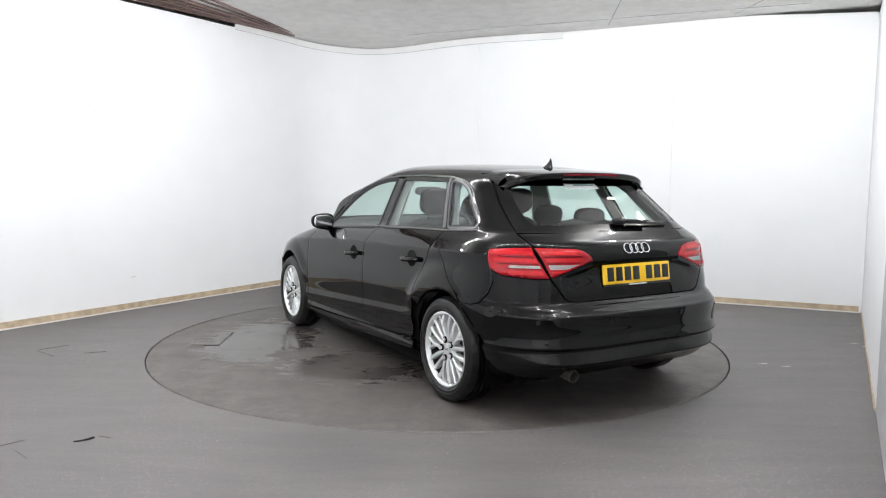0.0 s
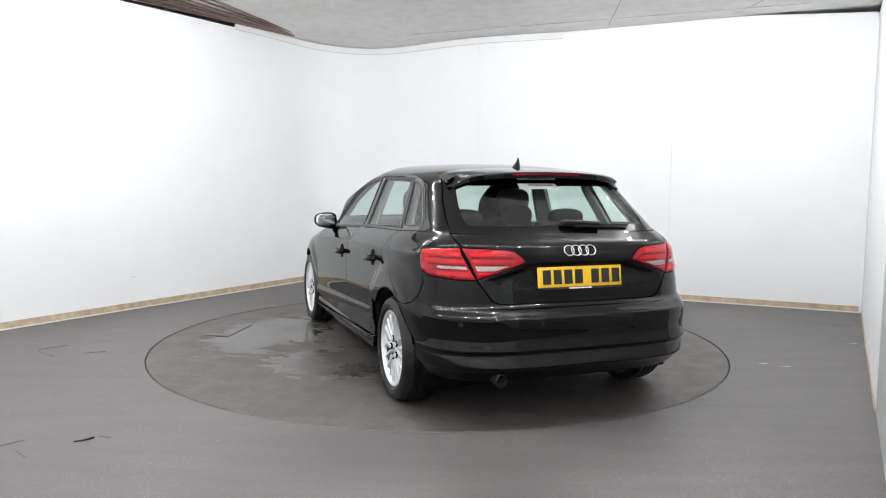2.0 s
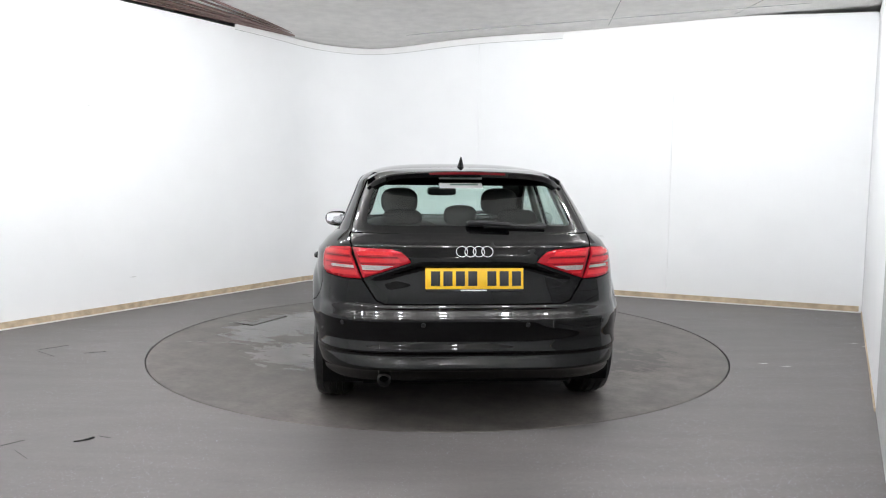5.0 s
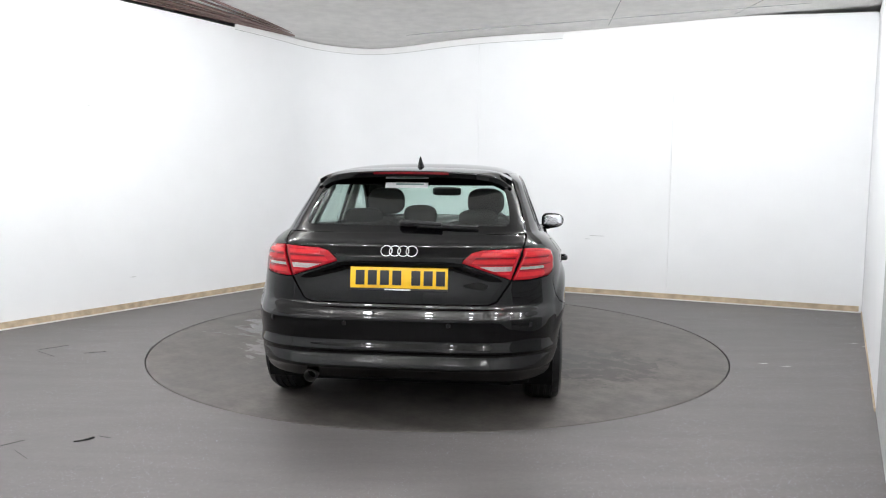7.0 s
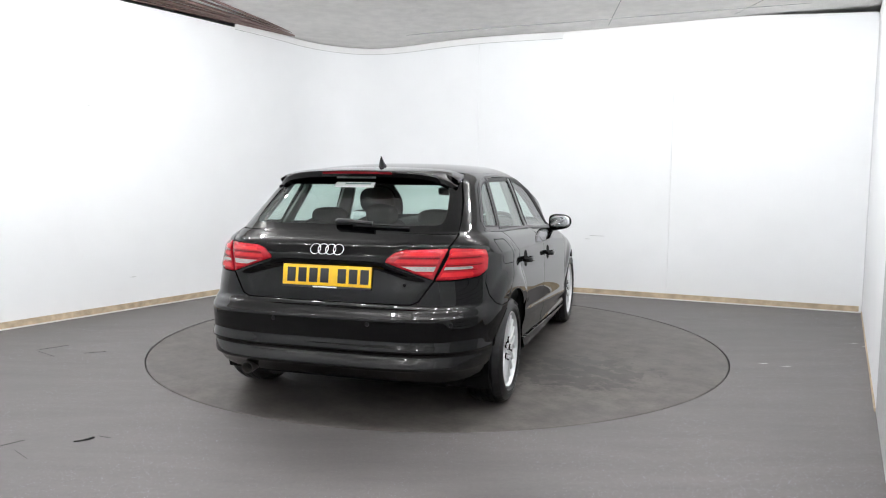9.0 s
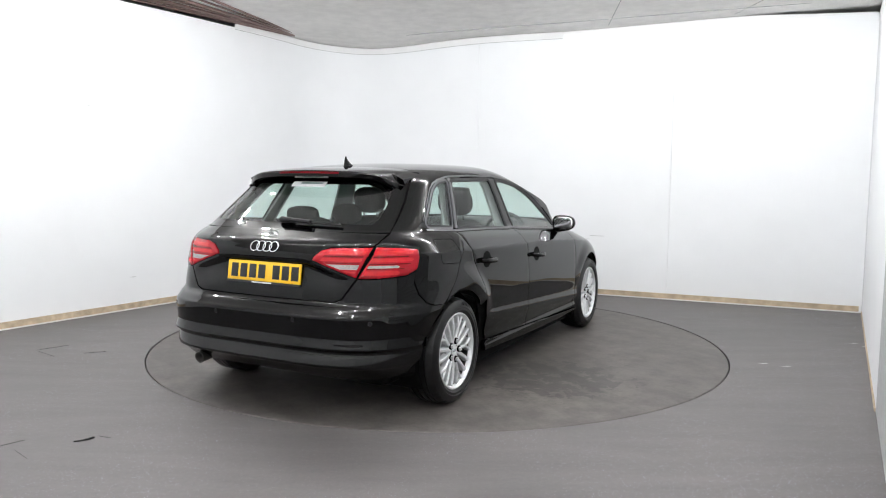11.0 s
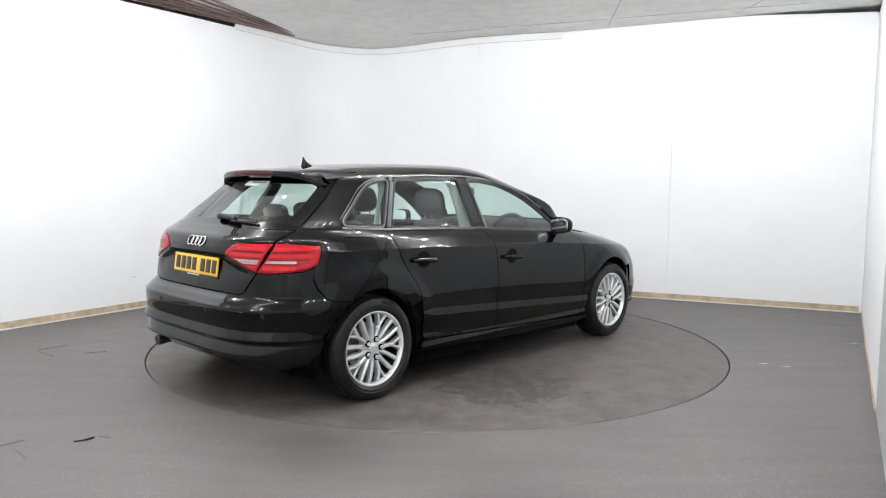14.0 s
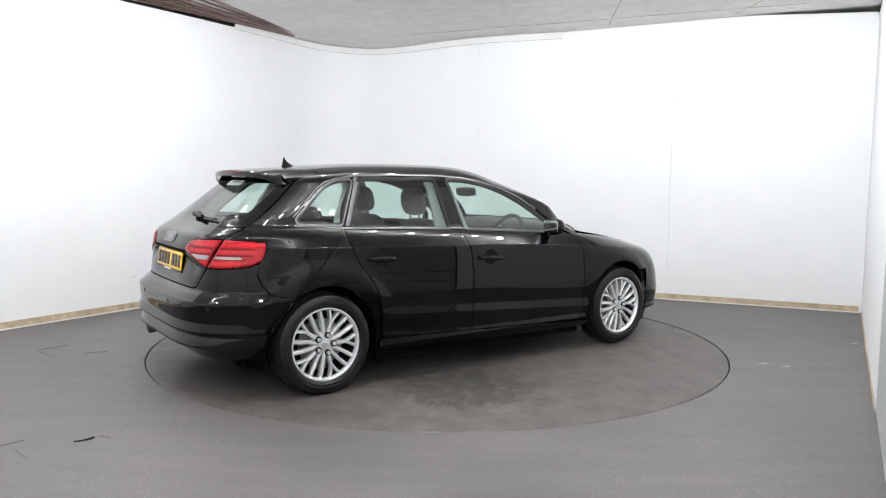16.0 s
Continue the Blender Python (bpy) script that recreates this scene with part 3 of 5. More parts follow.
def skin(name, poly, material, parent, off=0.0, holes=(), grid=0.03, depth=0.012, edge=0.02, label="", surf=body, normal=body_normal, crown=0.0, gz=None):
    """A panel of the body surface: the polygon (s, z) laid on it, off metres proud, with its rim folded inwards by depth. crown rounds the rim off."""
    from mathutils.geometry import delaunay_2d_cdt
    k = grid / (gz or grid)
    loops = [dense([(a, b * k) for a, b in lp], edge) for lp in (poly, *holes)]
    pts, edges = [], []
    for lp in loops:
        first = len(pts)
        pts += lp
        edges += [(first + i, first + (i + 1) % len(lp)) for i in range(len(lp))]
    rim = len(pts)
    arr = np.array(pts)
    lo, hi = arr.min(0), arr.max(0)
    for i in range(int((hi[0] - lo[0]) / grid) + 1):
        for j in range(int((hi[1] - lo[1]) / grid) + 1):
            q = (lo[0] + (i + 0.5) * grid, lo[1] + (j + 0.5) * grid)
            if inside(loops[0], *q) and not any(inside(h, *q) for h in loops[1:]):
                if ((arr[:, 0] - q[0]) ** 2 + (arr[:, 1] - q[1]) ** 2).min() > (grid * 0.42) ** 2:
                    pts.append(q)
    vs, _, fs, *_ = delaunay_2d_cdt([Vector(q) for q in pts], edges, [], 0, 1e-7)
    uv = [(v.x, v.y) for v in vs]
    tris = []
    for f in fs:
        cx, cy = sum(uv[i][0] for i in f) / 3, sum(uv[i][1] for i in f) / 3
        if inside(loops[0], cx, cy) and not any(inside(h, cx, cy) for h in loops[1:]):
            tris.append(tuple(f))
    uv = [(a, b / k) for a, b in uv]
    nor = [normal(*q) for q in uv]
    pos = [surf(*q) + n * off for q, n in zip(uv, nor)]
    fixed = []
    for f in tris:
        a, b, c = (pos[i] for i in f)
        fixed.append(f if (b - a).cross(c - a).dot(nor[f[0]]) > 0 else f[::-1])
    count = {}
    for f in fixed:
        for a, b in zip(f, f[1:] + f[:1]):
            count[(a, b)] = 1
    border = [(a, b) for a, b in count if (b, a) not in count]
    verts, norms, faces = list(pos), list(nor), list(fixed)
    if depth:
        outn = {}
        for a, b in border:
            side = (pos[b] - pos[a]).cross(nor[a])
            for i in (a, b):
                outn[i] = outn.get(i, Vector()) + side
        top, low = {}, {}
        for i, o in outn.items():
            o = o.normalized()
            top[i] = len(verts)
            verts.append(pos[i])
            norms.append(o)
            low[i] = len(verts)
            verts.append(pos[i] - nor[i] * depth)
            norms.append(o)
            if crown:
                norms[i] = (nor[i] + o * crown).normalized()
        faces += [(top[b], top[a], low[a], low[b]) for a, b in border]
    ob = link_mesh(name, verts, faces, material, parent, smooth=True)
    ob.data.normals_split_custom_set_from_vertices([tuple(n) for n in norms])
    return tagged(ob, label) if label else ob


def side_poly(points):
    return [(at_side(y, z), z) for y, z in points]


def flip(poly):
    return [(-s, z) for s, z in poly][::-1]


def whole(poly):
    """A half outline that ends on the nose's middle line, with its other half."""
    i = [k for k, q in enumerate(poly) if q[0] == 6.0][0]
    run = poly[i + 1:] + poly[:i + 1]
    return run + [(12 - s, z) for s, z in run[-2:0:-1]]


def arch(cy, r, a0, a1, n=24, cz=0.316):
    return [(cy + r * math.cos(math.radians(a0 + (a1 - a0) * i / n)), cz + r * math.sin(math.radians(a0 + (a1 - a0) * i / n))) for i in range(n + 1)]



def nose_level(v):
    """The height at which the nose reaches the length v: unrolls the bonnet."""
    lo, hi = 0.16, 1.436
    for _ in range(40):
        mid = (lo + hi) / 2
        if mid > 0.5 and NOSE(mid) < v:
            hi = mid
        else:
            lo = mid
    return lo


def bonnet(s, v):
    return body(s, nose_level(v))


def bonnet_normal(s, v):
    e = 0.006
    n = (bonnet(s + e, v) - bonnet(s - e, v)).cross(bonnet(s, v + e) - bonnet(s, v - e)).normalized()
    return n if n.z > 0 else -n


REAR_WIN = rounded([(-1.073, 1.036), (-0.325, 0.997), (-0.375, 1.318), (-0.945, 1.312)], [0.02, 0.02, 0.02, 0.02])
FRONT_WIN = rounded([(-0.185, 0.988), (0.66, 0.944), (0.655, 0.962), (0.50, 1.07), (0.36, 1.155), (0.22, 1.222), (0.06, 1.275), (-0.10, 1.304), (-0.255, 1.315)], [0.02, 0.02, 0.01, 0.05, 0.05, 0.05, 0.05, 0.05, 0.02])
QUARTER_WIN = rounded([(-1.440, 1.062), (-1.150, 1.046), (-1.028, 1.308), (-1.125, 1.298), (-1.195, 1.273), (-1.252, 1.232), (-1.325, 1.165)], [0.030, 0.012, 0.012, 0.04, 0.03, 0.03, 0.04])
SEAM = [(-1.53, 0.632), (-1.616, 0.636), (-1.668, 0.655), (-1.705, 0.707), (-1.725, 0.770), (-1.712, 0.828)]  # bumper against rear quarter


def build_car():
    car = tagged(new("hatchback_car"), "glossy black five-door hatchback standing on the turntable", "car")
    for sg in (1, -1):
        mirror = (lambda q: q) if sg == 1 else flip
        win = lambda pts: mirror(side_poly(dense(pts, 0.02)))
        # rear quarter with C pillar and roof side
        hole = win(shrunk(QUARTER_WIN, -0.022))
        quarter = [(-1.150, 1.012), (-1.146, 0.93), (-1.128, 0.86), (-1.075, 0.77), (-0.995, 0.665), (-0.962, 0.575)]
        wheel = [q for q in arch(-1.318, 0.366, 39, 118)]
        body_side = [(at_side(y, z), z) for y, z in dense(quarter + wheel + [(-1.50, 0.638)], 0.03)[:-1]]
        tail = [(at_side(y, z), z) for y, z in SEAM]
        lamp_low = [ (at_side(-1.688, 0.86), 0.86), (at_side(-1.670, 0.90), 0.90), (at_side(-1.657, 0.947), 0.947), (at_side(-1.75, 0.957), 0.957), (at_tail(0.655, 0.966), 0.966)]
        gate = [(at_tail(0.668, 1.0), 1.0), (at_tail(0.672, 1.03), 1.03), (at_tail(0.655, 1.10), 1.10), (at_tail(0.630, 1.20), 1.20), (at_tail(0.60, 1.28), 1.28), (at_tail(0.575, 1.335), 1.335)]
        roof = [(at_tail(0.53, 1.375), 1.375), (2.0, 1.385), (3.0, 1.388), (4.0, 1.385), (4.6, 1.36)]
        front = [(at_side(y, z), z) for y, z in ((0.50, 1.128), (0.36, 1.205), (0.20, 1.265), (0.04, 1.308), (-0.12, 1.330), (-0.30, 1.338), (-0.62, 1.342), (-0.98, 1.340), (-1.005, 1.329))]
        low = [(at_side(y, z), z) for y, z in ((-1.085, 1.17), )]
        poly = body_side + tail + lamp_low + gate + roof + front + low
        skin("quarter_panel", mirror(poly), PAINT, car, holes=[hole], crown=0.05, gz=0.013)
        # doors
        rear_door = [(-1.143, 1.012), (-1.140, 0.93), (-1.122, 0.862), (-1.069, 0.772), (-0.989, 0.667), (-0.955, 0.575), (-0.93, 0.50), (-0.92, 0.40), (-0.91, 0.312), (-0.20, 0.286), (-0.202, 0.62), (-0.215, 0.80), (-0.232, 0.88), (-0.262, 0.985)]
        front_door = [(-0.194, 0.286), (0.86, 0.250), (0.888, 0.45), (0.885, 0.62), (0.865, 0.80), (0.85, 0.84), (0.80, 0.905), (0.755, 0.925), (-0.256, 0.985), (-0.226, 0.88), (-0.209, 0.80), (-0.196, 0.62)]
        for name, pts in (("rear_door", rear_door), ("front_door", front_door)):
            door = skin(name, mirror(side_poly(dense(pts, 0.03))), PAINT, car, crown=0.05, gz=0.012)
            # handle; its scoop is a flat dark patch that paints the bowl's shade
            y0, z0 = (-0.929, 0.822) if name == "rear_door" else (-0.047, 0.782)
            sc = at_side(y0, z0)
            cup = [(y0 + 0.058 * math.cos(a), z0 + 0.004 + 0.052 * math.sin(a)) for a in (2 * math.pi * i / 24 for i in range(24))]
            skin("handle_scoop", mirror(side_poly(cup)), VOID, door, off=0.0012, depth=0.001, label="flat dark patch painting the shade of the handle scoop")
            c = body(sg * sc, z0)
            bm = bmesh.new()
            rings = []
            for i in range(13):
                u = i / 12 * 2 - 1
                out = 0.010 + 0.034 * (1 - u**4)
                hh = 0.0165 * (1 - 0.35 * u**4)
                rings.append([bm.verts.new((c.x + sg * (out + 0.011 * math.cos(t)), c.y + u * 0.105, c.z - 0.0025 * u + hh * math.sin(t))) for t in (2 * math.pi * k / 12 for k in range(12))])
            for i in range(12):
                for k in range(12):
                    bm.faces.new((rings[i][k], rings[i][(k + 1) % 12], rings[i + 1][(k + 1) % 12], rings[i + 1][k]))
            bm.faces.new(rings[0])
            bm.faces.new(rings[-1][::-1])
            part("handle", bm, PAINT, door, "black pull handle")
        # window surround, pillars and panes
        frames = (("quarter_window", QUARTER_WIN), ("rear_window", REAR_WIN), ("front_window", FRONT_WIN))
        for name, pts in frames:
            pane = skin(name, win(shrunk(pts, -0.004)), GLASS, car, off=-0.004, depth=0.0, grid=0.05, label="green-tinted side window")
            pane.visible_shadow = False
            skin("seal", win(shrunk(pts, -0.010)), PLASTIC, pane, off=0.000, depth=0.014, holes=[win(pts)], edge=0.03, label="matt black rubber seal")
            skin("trim_strip", win(shrunk(pts, -0.021)), SATIN if name == "quarter_window" else PLASTIC, pane, off=0.002, depth=0.01, holes=[win(shrunk(pts, -0.010))], edge=0.03)
        # black B pillar and window frame fill between the panes
        fill = [(-1.085, 1.16), (-1.135, 1.016), (-0.262, 0.9895), (0.755, 0.929), (0.70, 0.96), (0.52, 1.10), (0.36, 1.196), (0.20, 1.258), (0.04, 1.302), (-0.12, 1.325), (-0.30, 1.333), (-0.62, 1.337), (-0.975, 1.337), (-1.0, 1.325)]
        skin("window_frame", mirror(side_poly(dense(fill, 0.03))), PAINT, car, off=-0.001, depth=0.02, holes=[win(shrunk(REAR_WIN, -0.0212)), win(shrunk(FRONT_WIN, -0.0212))], label="glossy black door frames and B pillar")
        belt = [(-1.46, 1.030), (-1.14, 1.0095), (-0.259, 0.9825), (0.74, 0.922), (0.735, 0.930), (-0.259, 0.992), (-1.14, 1.019), (-1.46, 1.040)]
        skin("belt_strip", mirror(side_poly(dense(belt, 0.05))), SATIN, car, off=0.004, depth=0.008, label="dark satin strip along the window line")
        divider = [(-1.121, 1.028), (-1.092, 1.026), (-0.962, 1.326), (-0.986, 1.334)]
        skin("window_divider", mirror(side_poly(dense(divider, 0.03))), SATIN, car, off=0.005, depth=0.010, label="grey satin strip between the side windows", crown=0.3)
        line = [(-1.455, 1.092), (-1.340, 1.200), (-1.268, 1.268), (-1.208, 1.304), (-1.143, 1.324), (-0.99, 1.345), (-0.66, 1.353), (-0.30, 1.350), (-0.12, 1.338), (0.04, 1.314), (0.20, 1.270), (0.36, 1.209), (0.53, 1.112)]
        skin("drip_strip", mirror(side_poly(dense(line + [(y - 0.003, z - 0.009) for y, z in line[::-1]], 0.03))), SATIN, car, off=0.004, depth=0.010, label="thin grey satin strip over the side windows")
        if sg == 1:
            ring = rounded([(-1.500, 0.848), (-1.288, 0.838), (-1.288, 0.978), (-1.505, 0.990)], 0.03)
            skin("fuel_flap_gap", side_poly(dense(ring, 0.02)), VOID, car, off=0.0006, depth=0.0005, holes=[side_poly(dense(shrunk(ring, 0.0035), 0.02))], label="shut line of the fuel flap")
        # dark gutters behind the roof-side and tailgate shut lines
        rail = [(0.755, 0.929), (0.52, 1.10), (0.36, 1.198), (0.20, 1.260), (0.04, 1.304), (-0.12, 1.327), (-0.62, 1.338), (-0.97, 1.331), (-1.09, 1.165), (-1.14, 1.015)]
        band = [(y + 0.012, z + 0.022) for y, z in rail[:6]] + [(-0.62, 1.362), (-0.985, 1.355), (-1.115, 1.165), (-1.16, 1.015)]
        skin("gutter", mirror(side_poly(dense([(y - 0.012, z - 0.020) for y, z in rail[:6]] + [(-0.62, 1.318), (-0.955, 1.312), (-1.065, 1.165), (-1.115, 1.015)] + band[::-1], 0.04))), VOID, car, off=-0.010, depth=0.006, label="dark door seal gutter")
        gut = [(0.70, 1.0), (0.705, 1.03), (0.69, 1.10), (0.665, 1.20), (0.635, 1.28), (0.61, 1.335), (0.575, 1.372)]
        skin("gutter", mirror([(at_tail(x, z), z) for x, z in dense(gut + [(x - 0.085, z) for x, z in gut[::-1]], 0.04)]), VOID, car, off=-0.012, depth=0.006, label="dark tailgate gutter")
        # inner pillar trims, pale grey
        for pts in ([(-0.40, 1.0), (-0.12, 0.99), (-0.22, 1.325), (-0.42, 1.33)], [(-1.19, 1.04), (-1.08, 1.03), (-0.95, 1.32), (-1.04, 1.32)], [(-1.66, 1.03), (-1.50, 1.03), (-1.24, 1.31), (-1.40, 1.32)]):
            skin("pillar_trim", mirror(side_poly(dense(pts, 0.04))), LINING, car, off=-0.035, depth=0.015, label="pale grey inner pillar trim")
        # front wing
        wing = [(0.894, 0.45), (0.891, 0.62), (0.871, 0.80), (0.856, 0.845), (0.80, 0.912), (0.82, 0.925), (0.98, 0.90), (1.15, 0.880), (1.45, 0.840), (1.72, 0.795), (1.89, 0.745), (1.93, 0.68), (1.90, 0.64), (1.70, 0.60), *arch(1.318, 0.366, 48, 158)[0:], (0.945, 0.40), (0.93, 0.26), (0.866, 0.250)]
        skin("front_wing", mirror(side_poly(dense(wing, 0.03))), PAINT, car, crown=0.05, gz=0.013)
        # sill
        sill = [(-0.945, 0.288), (-0.925, 0.302), (0.93, 0.240), (0.945, 0.228), (0.945, 0.185), (-0.945, 0.247)]
        skin("sill", mirror(side_poly(dense(sill, 0.03))), PAINT, car, off=0.012, depth=0.03, gz=0.006, label="glossy black side skirt", crown=0.4)
        # tail lamp on the quarter, in rows
        lamp = [(at_tail(0.599, 0.799), 0.799), (at_side(-1.90, 0.799), 0.799), (at_side(-1.77, 0.812), 0.812), (at_side(-1.700, 0.842), 0.842), (at_side(-1.679, 0.892), 0.892), (at_side(-1.664, 0.943), 0.943), (at_side(-1.75, 0.953), 0.953), (at_tail(0.660, 0.962), 0.962)]
        tl = skin("tail_lamp", mirror(rounded(lamp, 0.012, 3)), RED, car, off=0.004, grid=0.02, label="red tail lamp wrapping round the corner", crown=0.7)
        tail_rows(tl, mirror, True)
    # front bumper corner and wheel-arch edge
    fb = [(at_side(y, z), z) for y, z in dense([(1.672, 0.595), (1.90, 0.632), (1.94, 0.69), (1.96, 0.705)], 0.04)]
    fb += [(6.0, 0.72), (6.0, 0.25), (at_side(1.70, 0.25), 0.25)] + [(at_side(y, z), z) for y, z in dense(arch(1.318, 0.366, -18, 44), 0.04)]
    skin("front_bumper", whole(fb), PAINT, car, crown=0.05)
    edge = [(at_side(y, z), NOSE(z)) for y, z in dense([(1.95, 0.715), (1.90, 0.75), (1.72, 0.80), (1.45, 0.845), (1.15, 0.885), (0.98, 0.905)], 0.05)]
    hood = edge + [(4.9, 1.115), (5.4, 1.10), (6.0, 1.10), (6.0, 2.065), (edge[0][0], 2.065)]
    skin("bonnet", whole(hood), PAINT, car, grid=0.04, surf=bonnet, normal=bonnet_normal)
    scuttle = [(4.3, 0.92), (4.9, 0.932), (6.0, 0.936), (6.0, 1.0), (4.6, 1.0), (4.2, 0.97)]
    skin("scuttle", whole(scuttle), PLASTIC, car, off=-0.004, grid=0.03, depth=0.0, label="black scuttle panel below the windscreen")
    # windscreen and roof cap
    ws = [(s, z) for s, z in ((4.75, 0.97), (4.8, 1.10), (4.85, 1.2), (4.9, 1.3), (5.0, 1.37), (6.0, 1.37), (6.0, 0.97))]
    for q in (whole(ws),):
        pane = skin("windscreen", q, GLASS, car, off=-0.002, depth=0.0, grid=0.06, label="green-tinted windscreen")
        pane.visible_shadow = False
    pillar = [(4.2, 0.925), (4.75, 0.94), (4.75, 0.97), (4.8, 1.10), (4.85, 1.2), (4.9, 1.3), (5.0, 1.358), (4.6, 1.358), (at_side(0.50, 1.128), 1.128), (at_side(0.70, 0.97), 0.97)]
    for q in (pillar, flip(pillar)):
        skin("windscreen_pillar", q, PAINT, car, grid=0.03)
    verts, faces = [], []
    levels = [1.366, 1.376, 1.385, 1.395, 1.405, 1.415, 1.423, 1.430]
    ring = [i * 0.1 for i in range(61)] + [-i * 0.1 for i in range(59, 0, -1)]
    for z in levels:
        verts += [body(s, z) for s in ring]
    k = len(ring)
    faces = [(j * k + i, j * k + (i + 1) % k, (j + 1) * k + (i + 1) % k, (j + 1) * k + i) for j in range(len(levels) - 1) for i in range(k)]
    verts.append(Vector((0, -0.45, 1.436)))
    faces += [((len(levels) - 1) * k + i, (len(levels) - 1) * k + (i + 1) % k, len(verts) - 1) for i in range(k)]
    link_mesh("roof", verts, faces, PAINT, car, smooth=True)
    build_tail(car)
    build_cabin(car)
    build_wheels(car)
    return car


def tail_rows(lamp, mirror, outer):
    """Light guides, dark ribs and the clear strip in a tail lamp."""
    names = {RED_BAR: "light_guide", RED_DARK: "lens_rib", CLEAR: "reverse_lens"}
    split = lambda z: 0.596 + (z - 0.80) * 0.36
    if outer:
        rows = ((0.921, 0.940, -1.70, RED_BAR), (0.908, 0.915, -1.73, RED_DARK), (0.884, 0.903, -1.71, RED_BAR), (0.870, 0.876, -1.73, RED_DARK), (0.852, 0.8655, -1.795, CLEAR), (0.846, 0.8495, -1.77, RED_DARK), (0.815, 0.838, -1.80, RED_BAR))
        for z0, z1, y, m in rows:
            zm = (z0 + z1) / 2
            a, b = at_tail(split(z0) + 0.022, z0), at_tail(split(z1) + 0.022, z1)
            skin(names[m], mirror([(a, z0), (at_side(y, zm) - 0.02, z0), (at_side(y, zm), zm), (at_side(y, zm) - 0.02, z1), (b, z1)]), m, lamp, off=0.006, depth=0.002, grid=0.03)
    else:
        rows = ((0.922, 0.940, 0.43, 0.44, RED_BAR), (0.909, 0.916, 0.40, 0.41, RED_DARK), (0.886, 0.904, 0.385, 0.40, RED_BAR), (0.875, 0.879, 0.42, 0.42, RED_DARK), (0.845, 0.869, 0.50, 0.425, CLEAR), (0.826, 0.836, 0.54, 0.515, RED_BAR))
        for z0, z1, x0, x1, m in rows:
            pts = [(at_tail(x0, z0), z0), (at_tail(split(z0) - 0.022, z0), z0), (at_tail(split(z1) - 0.022, z1), z1), (at_tail(x1, z1), z1)]
            skin(names[m], mirror(pts), m, lamp, off=0.006, depth=0.002, grid=0.03)


